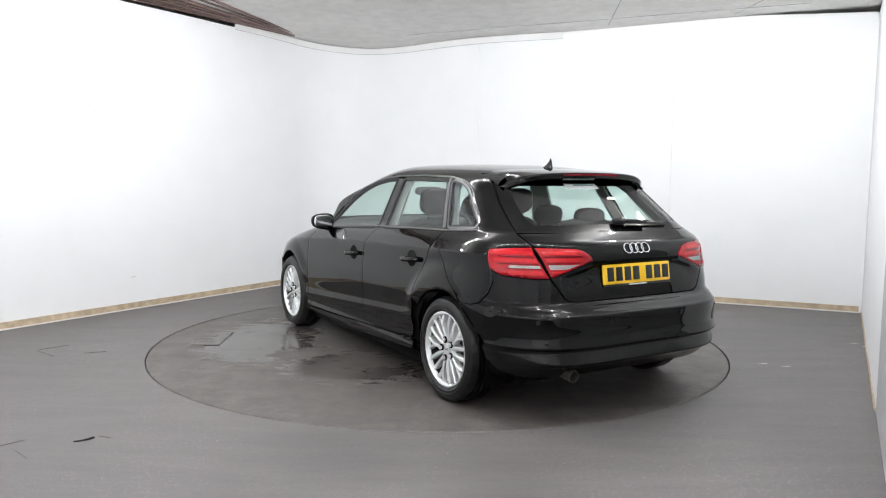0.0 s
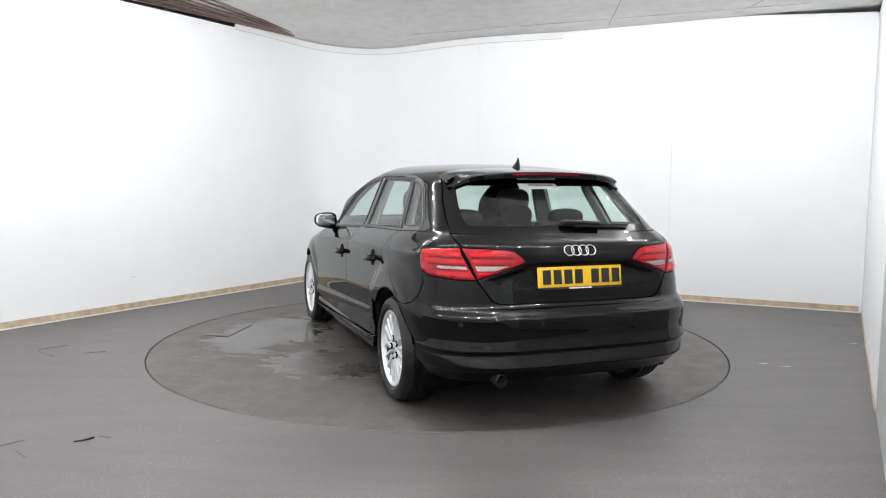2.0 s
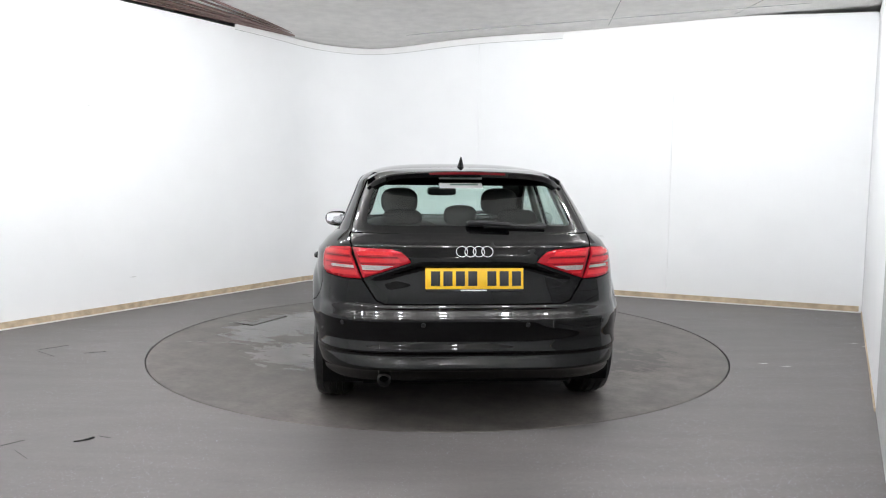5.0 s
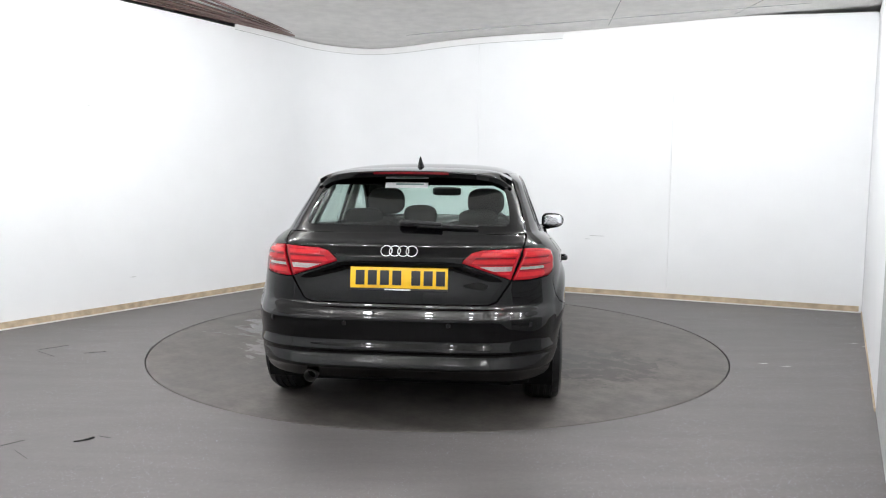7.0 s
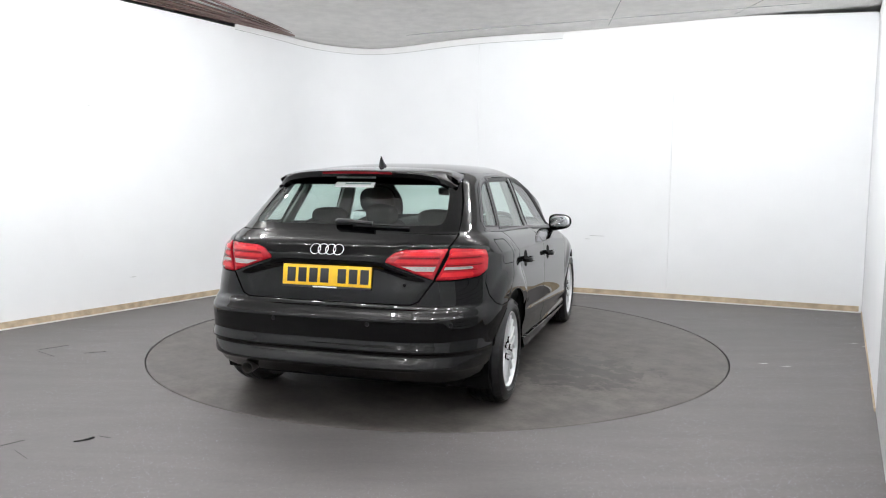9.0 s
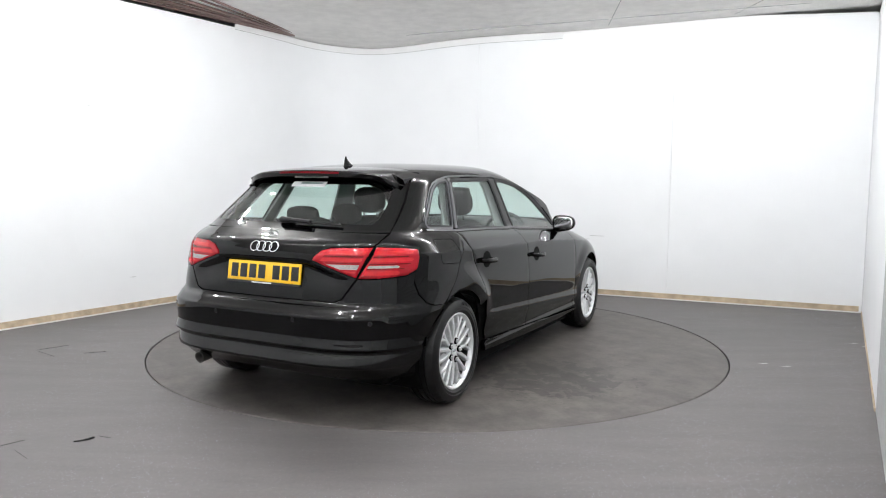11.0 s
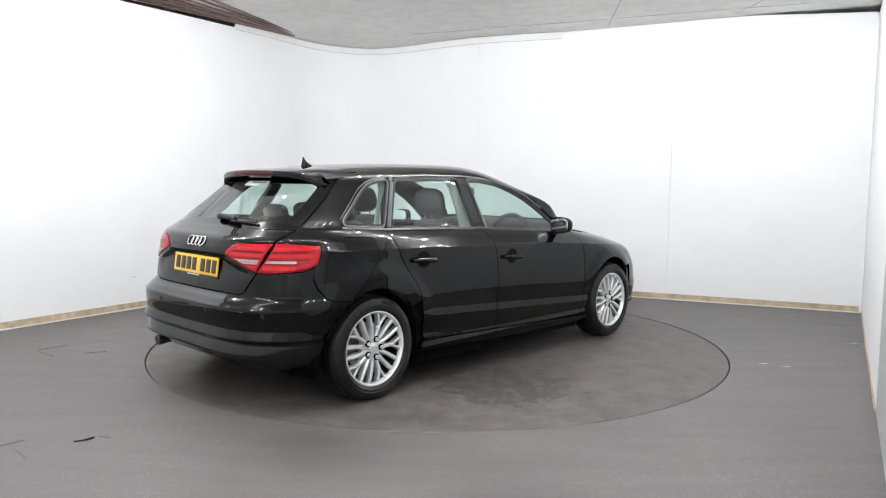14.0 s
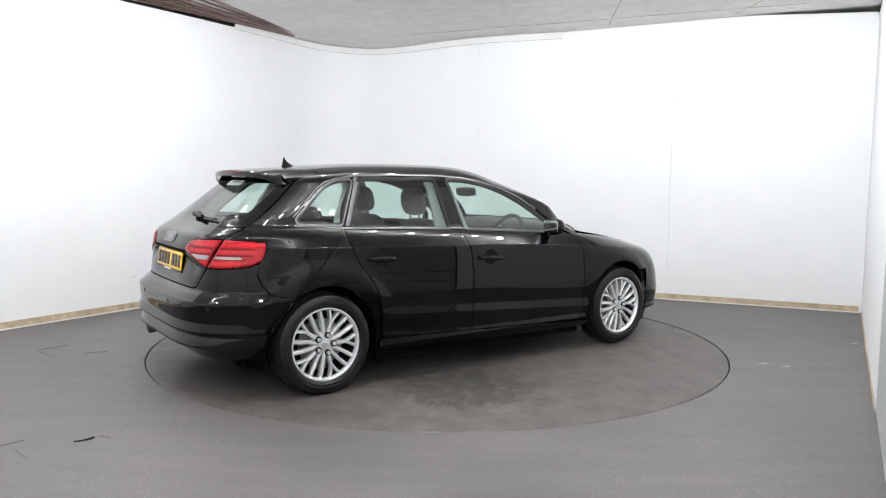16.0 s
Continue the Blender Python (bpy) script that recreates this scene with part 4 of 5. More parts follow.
def build_tail(car):
    T = lambda pts: [(at_tail(x, z), z) for x, z in dense(pts, 0.03)]
    # tailgate with a recess for the number plate
    half = [(0.0, 0.670), (0.475, 0.672), (0.516, 0.688), (0.550, 0.738), (0.589, 0.7975), (0.334, 0.8855), (0.340, 0.908), (0.384, 0.944), (0.438, 0.959), (0.646, 0.966), (0.660, 1.0), (0.662, 1.028), (0.0, 1.040)]
    gate = half + [(-x, z) for x, z in half[-2:0:-1]]
    lid = skin("tailgate", T(gate), PAINT, car, grid=0.022, crown=0.06, gz=0.011)
    for sg in (1, -1):
        mirror = (lambda q: q) if sg == 1 else flip
        inner = [(0.337, 0.889), (0.590, 0.8015), (0.648, 0.960), (0.440, 0.954), (0.388, 0.940), (0.346, 0.905)]
        lamp = skin("tail_lamp", mirror(rounded(T(inner), 0.0)), RED, lid, off=0.004, grid=0.02, label="red tail lamp on the tailgate", crown=0.7)
        tail_rows(lamp, mirror, False)
    # shadow of the lip above the plate, laid on as a dark strip
    skin("plate_ledge", T([(-0.345, 0.868), (0.345, 0.868), (0.333, 0.884), (-0.333, 0.884)]), VOID, lid, off=0.001, depth=0.001, label="dark strip painting the shadow above the number plate")
    # number plate with bars in place of its characters
    tilt = pose(0, -1.990, 0.803, -8, 0, 0)
    plate = part("number_plate", box_bm(-0.262, -0.010, -0.056, 0.262, 0.0, 0.056, 0.003, tilt), YELLOW, lid, "yellow rear number plate")
    for x in (-0.208, -0.142, -0.076, -0.010, 0.092, 0.158, 0.224):
        part("plate_bar", box_bm(x - 0.024, -0.0135, -0.039, x + 0.024, -0.009, 0.039, 0.001, tilt), INK, plate, "plain black bar")
    part("plate_strip", box_bm(-0.26, -0.012, -0.068, 0.26, 0.004, -0.057, 0.001, tilt), INK, plate)
    part("strip_bar", box_bm(-0.075, -0.0145, -0.066, 0.065, -0.0115, -0.059, 0, tilt), STICKER, plate, "small white bar")
    # four chrome rings
    badge = part("badge", lathe_ring(-0.0675), CHROME, lid, "chrome ring badge")
    for x in (-0.0225, 0.0225, 0.0675):
        part("badge_ring", lathe_ring(x), CHROME, badge)
    # rear bumper, upper painted, lower in rough plastic
    side = lambda y, z: (at_side(y, z), z)
    upper = [(0.0, 0.664), (at_tail(0.48, 0.665), 0.665), (at_tail(0.523, 0.682), 0.682), (at_tail(0.558, 0.733), 0.733), (at_tail(0.598, 0.792), 0.792), side(-1.90, 0.792), side(-1.775, 0.805), side(-1.712, 0.828)] + [side(y - 0.006, z - 0.004) for y, z in SEAM[::-1][1:]] + [side(y, z) for y, z in dense(arch(-1.318, 0.366, 122, 165, 14), 0.03)] + [side(-1.70, 0.409), side(-1.85, 0.409), (at_tail(0.70, 0.409), 0.409), (0.0, 0.409)]
    lower = [(0.0, 0.412), (at_tail(0.70, 0.412), 0.412), side(-1.86, 0.412), side(-1.69, 0.412), side(-1.70, 0.34), side(-1.76, 0.285), side(-1.86, 0.250), (at_tail(0.60, 0.240), 0.240), (0.0, 0.250)]
    for poly, m, nm, lb, off in ((upper, PAINT, "rear_bumper", "glossy black rear bumper", 0.0), (lower, SKIRT, "bumper_skirt", "satin black lower bumper skirt", -0.003)):
        full = poly + [(-s, z) for s, z in poly[-2:0:-1]]
        b = skin(nm, full, m, car, off=off, grid=0.03, gz=0.006, label=lb, crown=0.05)
        if nm == "rear_bumper":
            for x, z in ((-0.70, 0.572), (-0.275, 0.572), (0.275, 0.572), (0.70, 0.572)):
                c, n = body(at_tail(x, z), z), body_normal(at_tail(x, z), z)
                m4 = Matrix.Translation(c) @ n.to_track_quat("Z", "Y").to_matrix().to_4x4()
                part("parking_sensor", lathe_bm([(0.0, 0.002), (0.009, 0.002), (0.0095, 0.0005), (0.0115, 0.0005), (0.012, 0.002), (0.0125, -0.002)], 20, m4), PLASTIC, b, "round parking sensor")
    # rear glass, spoiler, wiper
    surround = T([(-0.664, 1.034), (0.664, 1.034), (0.648, 1.10), (0.622, 1.20), (0.592, 1.28), (0.568, 1.345), (-0.568, 1.345), (-0.592, 1.28), (-0.622, 1.20), (-0.648, 1.10)])
    inner = rounded([(-0.580, 1.072), (0.580, 1.072), (0.572, 1.16), (0.535, 1.295), (-0.535, 1.295), (-0.572, 1.16)], 0.05)
    skin("window_surround", surround, PAINT, lid, off=0.0, holes=[T(inner)], depth=0.006, label="black glazed border of the rear window")
    pane = skin("rear_screen", T(shrunk(inner, -0.01)), GLASS, lid, off=-0.003, depth=0.0, grid=0.05, label="green-tinted rear window")
    pane.visible_shadow = False
    spoiler(lid)
    wiper(lid)
    # sticker on the inside of the glass
    skin("sticker", T([(-0.157, 1.272), (0.095, 1.272), (0.092, 1.302), (-0.160, 1.302)]), STICKER, pane, off=0.004, depth=0.001, label="white dealer sticker")
    skin("sticker_bar", T([(-0.095, 1.288), (0.068, 1.288), (0.068, 1.296), (-0.095, 1.296)]), STICKER_INK, pane, off=0.006, depth=0.001)
    # exhaust
    m = pose(-0.479, -1.935, 0.272, 96, 0, 0)
    part("exhaust_tip", lathe_bm([(0.029, -0.10), (0.030, 0.09), (0.032, 0.093), (0.035, 0.09), (0.034, -0.10)], 28, m), PIPE, car, "round dull steel exhaust tip")
    part("exhaust_bore", lathe_bm([(0.0, 0.03), (0.0293, 0.03), (0.0293, 0.02)], 20, m), VOID, car)
    # shark-fin aerial
    bm = bmesh.new()
    rings = []
    for i in range(9):
        t = i / 8
        z = 1.395 + 0.072 * t
        y0, y1 = -1.222 + 0.018 * t, -1.222 + 0.018 * t + 0.125 * (1 - t) ** 1.8 + 0.010
        w = 0.022 * (1 - t) ** 1.1 + 0.0035
        rings.append([bm.verts.new((w * math.sin(a) * (1 if math.cos(a) > -0.9 else 0.9), (y0 + y1) / 2 + (y1 - y0) / 2 * math.cos(a), z)) for a in (2 * math.pi * k / 14 for k in range(14))])
    for i in range(8):
        for k in range(14):
            bm.faces.new((rings[i][k], rings[i][(k + 1) % 14], rings[i + 1][(k + 1) % 14], rings[i + 1][k]))
    bm.faces.new(rings[-1])
    part("roof_aerial", bm, PAINT, car, "black shark-fin aerial")


def lathe_ring(x):
    c, n = body(at_tail(x, 0.944), 0.944), body_normal(at_tail(0.001, 0.944), 0.944)
    m = Matrix.Translation(c + n * 0.004) @ n.to_track_quat("Z", "Y").to_matrix().to_4x4()
    return lathe_bm([(0.0298 + 0.0034 * math.cos(a), 0.0035 * math.sin(a)) for a in (2 * math.pi * k / 10 for k in range(10))], 36, m, closed=True)


def spoiler_edge(u):
    """Length and height of the spoiler's rear edge at the breadth u (-1 to 1)."""
    return -1.60 + 0.09 * u * u + 0.06 * abs(u) ** 8, 1.374 - 0.026 * u * u - 0.062 * abs(u) ** 8


def spoiler(lid):
    """The roof-edge spoiler: a thick visor over the rear window."""
    bm = bmesh.new()
    rings = []
    n = 32
    for i in range(n + 1):
        u = i / n * 2 - 1
        a8 = abs(u) ** 8
        yb, zt = spoiler_edge(u)
        sect = [(-1.18, 1.402 - 0.022 * u * u - 0.035 * a8), (-1.32, 1.397 - 0.022 * u * u - 0.04 * a8), (-1.45, 1.389 - 0.024 * u * u - 0.043 * a8), (yb + 0.03, zt + 0.004), (yb + 0.006, zt), (yb, zt - 0.008), (yb + 0.004, zt - 0.034), (yb + 0.045, zt - 0.050 - 0.02 * a8), (-1.47, 1.322 - 0.015 * u * u - 0.03 * a8), (-1.38, 1.335 - 0.03 * a8)]
        rings.append([bm.verts.new((0.578 * u, y, z)) for k, (y, z) in enumerate(sect)])
    m = len(rings[0])
    for i in range(n):
        for k in range(m - 1):
            bm.faces.new((rings[i][k], rings[i + 1][k], rings[i + 1][k + 1], rings[i][k + 1]))
    bm.faces.new(rings[0])
    bm.faces.new(rings[-1][::-1])
    sp = part("roof_spoiler", bm, PAINT, lid, "glossy black roof spoiler")
    # high brake light in its edge
    verts = []
    for i in range(13):
        x = -0.22 + 0.44 * i / 12
        yb, zt = spoiler_edge(x / 0.578)
        verts += [(x, yb - 0.002, zt - 0.006), (x, yb - 0.0005, zt - 0.019), (x, yb + 0.02, zt - 0.019), (x, yb + 0.02, zt - 0.006)]
    faces = [(4 * i + a, 4 * i + (a + 1) % 4, 4 * i + 4 + (a + 1) % 4, 4 * i + 4 + a) for i in range(12) for a in range(4)] + [(0, 1, 2, 3), (48, 49, 50, 51)]
    tagged(link_mesh("brake_light", verts, faces, RED_DARK, sp), "dark red high brake light")


def wiper(lid):
    p0 = body(at_tail(0.0, 1.082), 1.082) + Vector((0, -0.02, 0.004))
    bm = cushion(0.10, 0.05, 0.036, Matrix.Translation(p0 + Vector((0.02, 0, 0))), n=4, p=3)
    base = part("rear_wiper", bm, PLASTIC, lid, "black rear wiper parked across the glass")
    pts = []
    for i in range(9):
        x = -0.01 + 0.22 * i / 8
        z = 1.088 - 0.014 * i / 8
        q = body(at_tail(x, z), z)
        pts.append(q + Vector((0, -0.035, 0.006)))
    part("wiper_arm", tube_bm(pts, 0.013, 8), PLASTIC, base)
    pts = []
    for i in range(11):
        x = 0.08 + 0.33 * i / 10
        z = 1.074 - 0.008 * i / 10
        q = body(at_tail(x, z), z)
        pts.append(q + Vector((0, -0.018, 0.004)))
    part("wiper_blade", tube_bm(pts, 0.007, 6), RUBBER, base)


def cushion(w, d, h, m, n=8, p=5):
    """A padded block: a rounded, slightly swollen box."""
    bm = bmesh.new()
    bmesh.ops.create_cube(bm, size=2)
    bmesh.ops.subdivide_edges(bm, edges=bm.edges[:], cuts=n, use_grid_fill=True)
    for v in bm.verts:
        q = v.co.copy()
        r = (abs(q.x) ** p + abs(q.y) ** p + abs(q.z) ** p) ** (1 / p)
        q = q / r
        v.co = Vector((q.x * w / 2, q.y * d / 2, q.z * h / 2))
    bmesh.ops.transform(bm, matrix=m, verts=bm.verts)
    return bm


def seat(car, x, y, rear=False):
    w = 0.48 if not rear else 0.56
    base = part("rear_seat" if rear else "front_seat", cushion(w, 0.52, 0.18, pose(x, y + 0.26, 0.42, 6, 0, 0)), FABRIC, car, "dark fabric seat")
    part("backrest", cushion(w, 0.16, 0.62 if not rear else 0.68, pose(x, y - 0.10, 0.735 if not rear else 0.745, 14 if not rear else 20, 0, 0), p=3.6), FABRIC, base)
    spots = [(x, 0.27, 0.20, y - 0.20, 1.160)] if not rear else [(x * 1.02, 0.25, 0.12, y - 0.20, 1.078)]
    if rear and x > 0:
        spots.append((0.0, 0.21, 0.13, y - 0.21, 1.098))
    for hx, hw, hh, hy, hz in spots:
        part("headrest", cushion(hw, 0.10, hh, pose(hx, hy, hz, 10, 0, 0), p=2.8), FABRIC, base)
        for dx in (-0.06, 0.06):
            part("headrest_post", tube_bm([(hx + dx, hy, hz - 0.02), (hx + dx, hy + 0.025, hz - 0.20)], 0.006, 8), SATIN, base)


def build_cabin(car):
    for x in (-0.37, 0.37):
        seat(car, x, -0.16)
    for x in (-0.36, 0.36):
        seat(car, x, -0.98, True)
    part("parcel_shelf", box_bm(-0.60, -1.72, 0.985, 0.60, -1.24, 1.005, 0.008), CABIN, car, "dark parcel shelf")
    part("dashboard", cushion(1.36, 0.46, 0.34, pose(0, 0.86, 0.82)), CABIN, car, "dark grey dashboard")
    part("cabin_floor", box_bm(-0.70, -1.80, 0.20, 0.70, 1.15, 0.30, 0.02), VOID, car)
    m = pose(0.37, 0.53, 0.87, 68, 0, 0)
    wheel = part("steering_wheel", lathe_bm([(0.182 + 0.016 * math.cos(a), 0.016 * math.sin(a)) for a in (2 * math.pi * k / 10 for k in range(10))], 36, m, closed=True), CABIN, car, "black steering wheel")
    part("wheel_hub", lathe_bm([(0.0, 0.02), (0.06, 0.018), (0.075, 0.0), (0.06, -0.03), (0.0, -0.035)], 24, m), CABIN, wheel)
    for a in (0, 180, 270):
        part("wheel_spoke", box_bm(0.06, -0.02, -0.012, 0.18, 0.02, 0.008, 0.006, m @ pose(0, 0, 0, 0, 0, a)), CABIN, wheel)
    part("interior_mirror", cushion(0.24, 0.04, 0.07, pose(0.0, 0.40, 1.222, 10, 0, 0)), CABIN, car, "black interior mirror")
    part("sun_visor", box_bm(0.14, 0.10, 1.330, 0.44, 0.24, 1.346, 0.006), LINING, car)
    # roof lining and pillar trims inside the shell
    verts, faces = [], []
    levels = [1.335, 1.36, 1.38, 1.395]
    ring = [i * 0.15 for i in range(41)] + [-i * 0.15 for i in range(39, 0, -1)]
    for z in levels:
        verts += [body(s, z) * 1.0 - Vector((body(s, z).x * 0.05, (body(s, z).y + 0.4) * 0.04, 0.012)) for s in ring]
    k = len(ring)
    faces = [(j * k + i, j * k + (i + 1) % k, (j + 1) * k + (i + 1) % k, (j + 1) * k + i) for j in range(3) for i in range(k)]
    verts.append(Vector((0, -0.45, 1.385)))
    faces += [(3 * k + i, 3 * k + (i + 1) % k, len(verts) - 1) for i in range(k)]
    tagged(link_mesh("roof_lining", verts, faces, LINING, car, smooth=True), "pale grey roof lining")
    # inner liner: closes the shut lines and carries the door cards
    for sg in (1, -1):
        mirror = (lambda q: q) if sg == 1 else flip
        holes = [mirror(side_poly(arch(cy, 0.372, 0, 345, 36))) for cy in (-1.318, 1.318)]
        lin = [(0.0, 0.22), (0.0, 1.03), (at_tail(0.66, 1.02), 1.02)] + [(at_side(y, 1.035 - 0.055 * (y + 1.4)), 1.035 - 0.055 * (y + 1.4)) for y in (-1.5, -1.2, -0.8, -0.4, 0.0, 0.4, 0.8)] + [(4.9, 0.90), (5.3, 0.86), (6.0, 0.80), (6.0, 0.25), (4.0, 0.22), (2.0, 0.22)]
        skin("inner_liner", mirror(lin), VOID, car, off=-0.028, holes=holes, grid=0.05, depth=0.0, edge=0.04, label="dark inner body liner")
    part("floorpan", box_bm(-0.80, -0.92, 0.135, 0.80, 0.92, 0.21, 0.015), VOID, car, "dark floorpan between the sills")
    part("underbody", box_bm(-0.60, -1.72, 0.165, 0.60, 1.80, 0.24, 0.01), VOID, car, "dark underbody")
    for sg in (1, -1):
        for cy in (-1.318, 1.318):
            bm = bmesh.new()
            rows = []
            for i in range(25):
                t = math.radians(-25 + 230 * i / 24)
                y, z = cy + 0.372 * math.cos(t), 0.316 + 0.372 * math.sin(t)
                rows.append([bm.verts.new((sg * x, y, max(z, 0.16))) for x in (0.55, 0.83 - 0.03 * (z > 0.6))] + [bm.verts.new((sg * 0.55, cy, 0.25))])
            for i in range(24):
                bm.faces.new((rows[i][0], rows[i + 1][0], rows[i + 1][1], rows[i][1]))
                bm.faces.new((rows[i][0], rows[i + 1][0], rows[i + 1][2], rows[i][2]))
            part("wheel_well", bm, VOID, car, "dark wheel arch liner")
        # door mirror
        c = Vector((sg * 0.892, 0.540, 0.980))
        bm = cushion(0.186, 0.115, 0.128, Matrix.Translation(c), n=10, p=2.9)
        for v in bm.verts:
            d = v.co - c
            if d.y < 0:
                v.co.y = c.y + d.y * 0.42
            v.co.z += 0.018 * (d.x * sg / 0.1) * (0.8 if d.z < 0 else -0.35)
        mir = part("door_mirror", bm, PAINT, car, "black door mirror")
        gl = cushion(0.158, 0.012, 0.098, Matrix.Translation(c + Vector((sg * 0.002, -0.025, 0.003))) @ pose(0, 0, 0, 0, 0, sg * -3), n=6, p=3.6)
        part("mirror_glass", gl, CHROME, mir, "silvered mirror glass")
        pts = [(sg * 0.755, 0.60, 0.925), (sg * 0.80, 0.58, 0.922), (sg * 0.86, 0.545, 0.930), (sg * 0.88, 0.535, 0.95)]
        part("mirror_foot", tube_bm(pts, 0.024, 10), PLASTIC, mir)


def build_wheels(car):
    """Four silver multi-spoke wheels with tyres, discs and bolts."""
    R, rim, half = 0.316, 0.226, 0.108
    shared = None
    for cy in (-1.318, 1.318):
        for sg in (1, -1):
            m = pose(sg * 0.775, cy, R, 0, 90 * sg, 0)
            wheel = new("wheel")
            wheel.parent = car
            wheel.matrix_basis = m
            tagged(wheel, "silver multi-spoke alloy wheel with black tyre")
            if shared is None:
                tyre = [(rim - 0.006, -half + 0.02), (rim + 0.02, -half + 0.003), (0.275, -half - 0.004), (0.300, -half + 0.010), (0.311, -half + 0.030)]
                for g in (-0.055, -0.02, 0.02, 0.055):
                    tyre += [(0.3155, g - 0.006), (0.308, g - 0.0045), (0.308, g + 0.0045), (0.3155, g + 0.006)]
                tyre += [(0.311, half - 0.030), (0.300, half - 0.010), (0.275, half + 0.004), (0.262, half + 0.0055), (0.260, half + 0.003), (0.245, half + 0.0035), (rim + 0.010, half - 0.004), (rim - 0.004, half - 0.012), (rim - 0.006, half - 0.02)]
                bm = lathe_bm(tyre, 144)
                for v in bm.verts:
                    rr = math.hypot(v.co.x, v.co.y)
                    if rr > 0.305 and abs(v.co.z) > 0.062 and int(math.atan2(v.co.y, v.co.x) / math.pi * 72 + 200) % 3 == 0:
                        v.co.x, v.co.y = v.co.x * (1 - 0.006 / rr), v.co.y * (1 - 0.006 / rr)
                t = part("tyre", bm, RUBBER, wheel, "black rubber tyre", angle=0.5)
                for q in range(6):
                    part("sidewall_mark", box_bm(0.272, -0.006, half + 0.0035, 0.291, 0.006, half + 0.0065, 0.001, pose(0, 0, 0, 0, 0, 150 + 4.2 * q)), RUBBER, t)
                rimp = [(rim + 0.002, half - 0.012), (rim + 0.001, half - 0.006), (rim - 0.006, half - 0.005), (rim - 0.012, half - 0.012), (rim - 0.018, half - 0.034)]
                part("rim", lathe_bm(rimp, 72), ALLOY, wheel)
                # barrel in a dark tone instead of alloy: painted shade behind the spokes
                part("barrel", lathe_bm([(rim - 0.017, half - 0.032), (rim - 0.022, half - 0.10), (rim - 0.012, -half + 0.02)], 48), PIPE, wheel, "inner rim barrel, coloured dark to stand for shade")
                for k in range(5):
                    a = 72 * k + 90
                    bars = [((0.040, a), (0.150, a), 0.0115, 0.0100)]
                    bars += [((0.140, a + 0.8 * q), (rim - 0.010, a + 9.5 * q), 0.0085, 0.0105) for q in (-1, 1)]
                    bars += [((0.045, a + 22 * q), (rim - 0.010, a + 27 * q), 0.0105, 0.0115) for q in (-1, 1)]
                    for (r0, a0), (r1, a1), w0, w1 in bars:
                        bm = bmesh.new()
                        rings = []
                        for i in range(7):
                            u = i / 6
                            r, th, w = r0 + (r1 - r0) * u, math.radians(a0 + (a1 - a0) * u), w0 + (w1 - w0) * u
                            z = half - 0.033 + 0.016 * math.sin(math.pi * 0.75 * r / rim)
                            c, s = math.cos(th), math.sin(th)
                            rings.append([bm.verts.new((r * c - q * s, r * s + q * c, z + dz)) for q, dz in ((-w, -0.007), (-w * 0.5, 0.0), (w * 0.5, 0.0), (w, -0.007), (w * 1.15, -0.036), (-w * 1.15, -0.036))])
                        for i in range(6):
                            for j in range(6):
                                bm.faces.new((rings[i][j], rings[i][(j + 1) % 6], rings[i + 1][(j + 1) % 6], rings[i + 1][j]))
                        bm.faces.new(rings[0])
                        bm.faces.new(rings[-1])
                        part("spoke", bm, ALLOY, wheel, angle=0.5)
                part("hub", lathe_bm([(0.0, half - 0.030), (0.058, half - 0.031), (0.078, half - 0.040), (0.082, half - 0.075)], 36), ALLOY, wheel)
                cap = part("hub_cap", lathe_bm([(0.0, half - 0.022), (0.026, half - 0.023), (0.030, half - 0.026), (0.031, half - 0.034)], 32), ALLOY, wheel, "silver centre cap")
                for x in (-0.0135, -0.0045, 0.0045, 0.0135):
                    part("cap_ring", lathe_bm([(0.006 + 0.0013 * math.cos(q), half - 0.022 + 0.0012 * math.sin(q)) for q in (math.pi * 2 * k / 6 for k in range(6))], 16, Matrix.Translation((0, x, 0)), closed=True), CHROME, cap)
                for k in range(5):
                    q = math.radians(72 * k + 90)
                    at = Matrix.Translation((0.057 * math.cos(q), 0.057 * math.sin(q), 0.004))
                    # no hole in the hub: a black disc paints the bolt recess's shade
                    part("bolt_well", lathe_bm([(0.0, half - 0.022), (0.019, half - 0.022), (0.020, half - 0.030)], 20, at), VOID, wheel, "dark disc painting the shade round a wheel bolt")
                    part("wheel_bolt", lathe_bm([(0.0, half - 0.010), (0.0115, half - 0.010), (0.0135, half - 0.015), (0.0140, half - 0.045)], 6, at), ALLOY, wheel)
                part("brake_disc", lathe_bm([(0.06, 0.02), (0.150, 0.02), (0.150, 0.005), (0.06, 0.005)], 48, closed=True), DISC, wheel)
                part("brake_caliper", box_bm(0.085, -0.07, -0.01, 0.165, 0.07, 0.042, 0.012), DISC, wheel)
                # black disc added to darken the gaps between the spokes
                part("dust_shield", lathe_bm([(0.0, 0.001), (0.203, 0.001), (0.203, -0.01), (0.0, -0.01)], 40), VOID, wheel)
                shared = wheel
            else:
                for ch in list(shared.children):
                    o = ch.copy()
                    scene.collection.objects.link(o)
                    o.parent = wheel
                    for sub in ch.children:
                        o2 = sub.copy()
                        scene.collection.objects.link(o2)
                        o2.parent = o


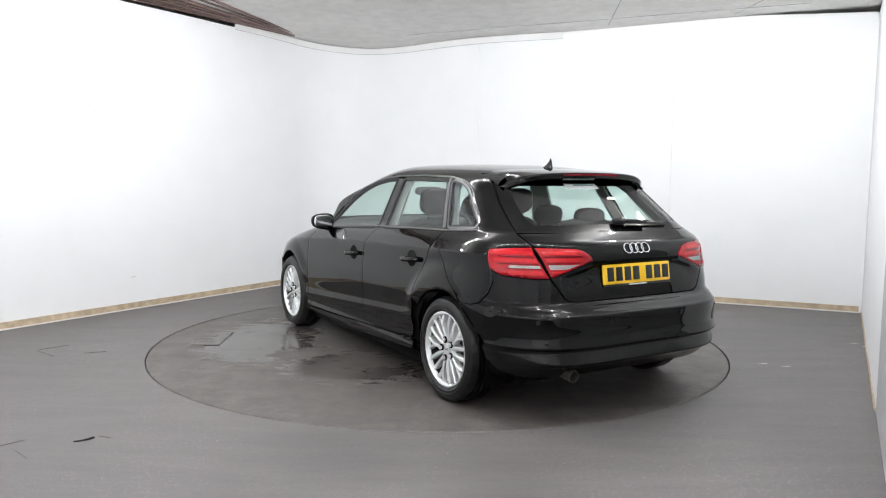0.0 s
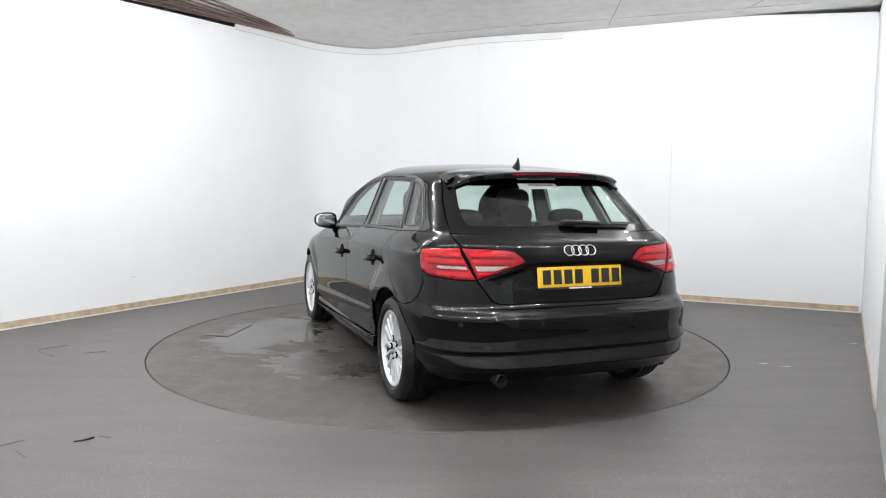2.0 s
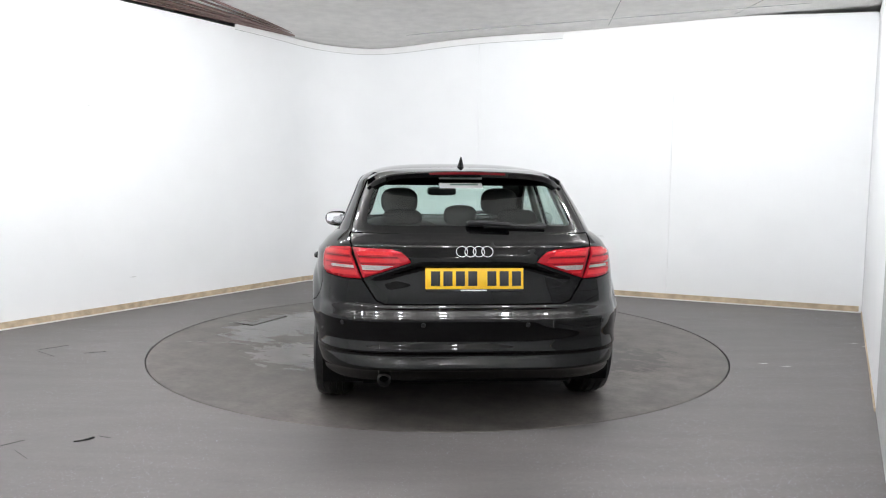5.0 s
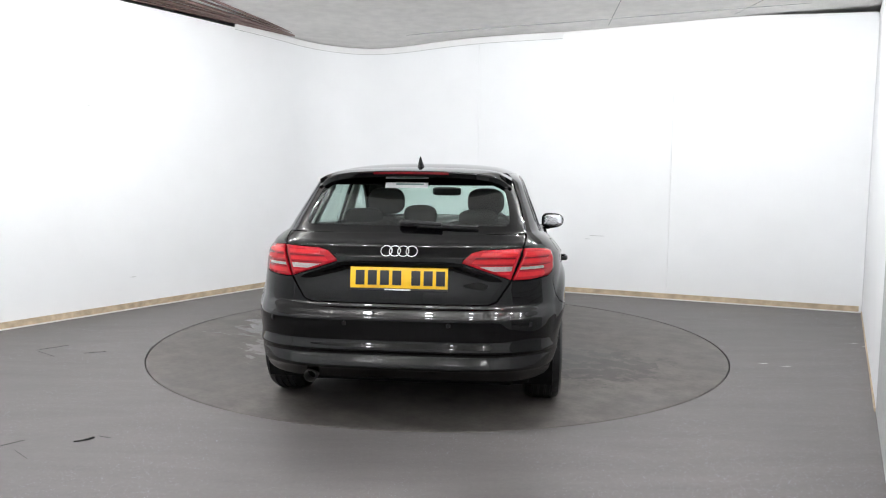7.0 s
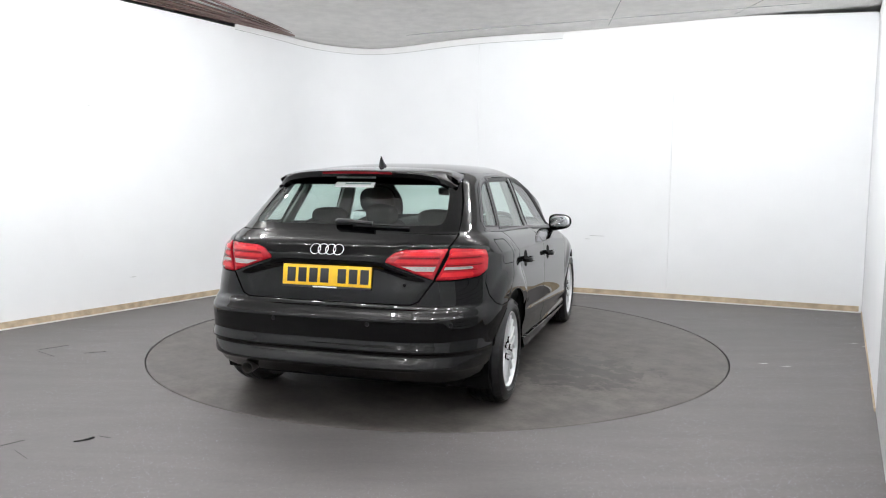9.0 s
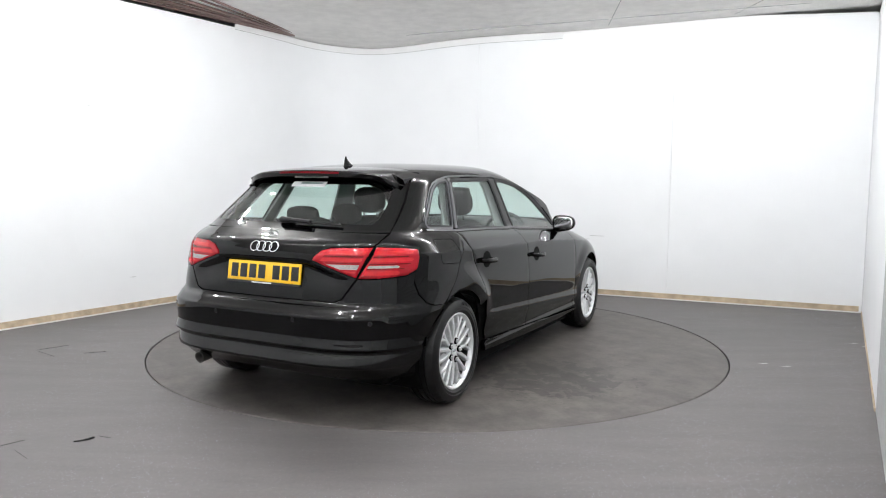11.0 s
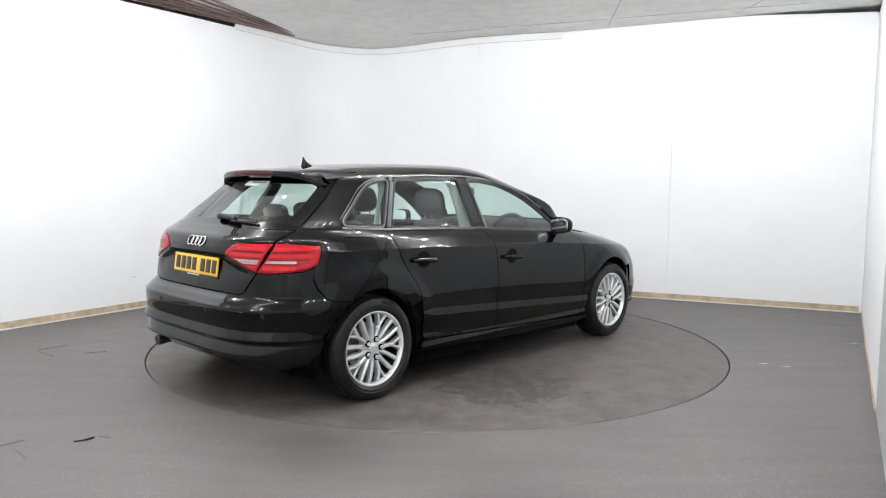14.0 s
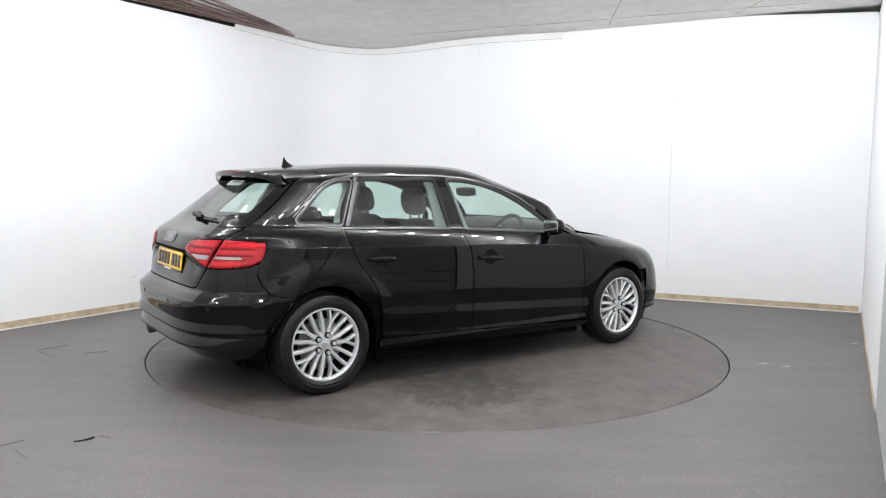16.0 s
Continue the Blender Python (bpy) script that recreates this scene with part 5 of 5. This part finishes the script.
def build_turntable():
    table = tagged(new("turntable"), "round grey vinyl-covered car turntable, partly wet", "turntable")
    part("deck", lathe_bm([(0.0, 0.0), (1.2, 0.0), (2.236, 0.0), (2.2430, -0.0012), (2.2465, -0.0045), (2.2470, -0.05)], 160), TABLE, table, "grey vinyl deck with a wet patch")
    # inset inspection hatch
    hat = part("hatch", prism_bm([(-1.947, -0.261), (-1.739, -0.254), (-1.759, 0.244), (-1.987, 0.307)], 0.0005, 0.004), TABLE, table, "flush hatch plate", smooth=False)
    line = [Vector((-1.955, -0.268, 0.003)), Vector((-1.735, -0.262, 0.003)), Vector((-1.752, 0.25, 0.003))]
    part("hatch_gap", tube_bm(line, 0.0022, 6), PIPE, hat)
    return table


build_booth()
build_lights()
build_turntable_ob = build_turntable()
car = build_car()


def motions():
    """The turntable carries the car round at a steady pace."""
    table_rows, car_rows = [], []
    for i in range(17):
        t = float(i)
        a = 30.9 - 5.36 * t
        c, s = math.cos(math.radians(a)), math.sin(math.radians(a))
        x, y = 0.037, -0.157
        car_rows.append((t, pose(x * c - y * s, x * s + y * c, 0.0, 0, 0, a)))
        table_rows.append((t, pose(0, 0, 0, 0, 0, -5.36 * t)))
    walk(build_turntable_ob, table_rows)
    walk(car, car_rows)


motions()
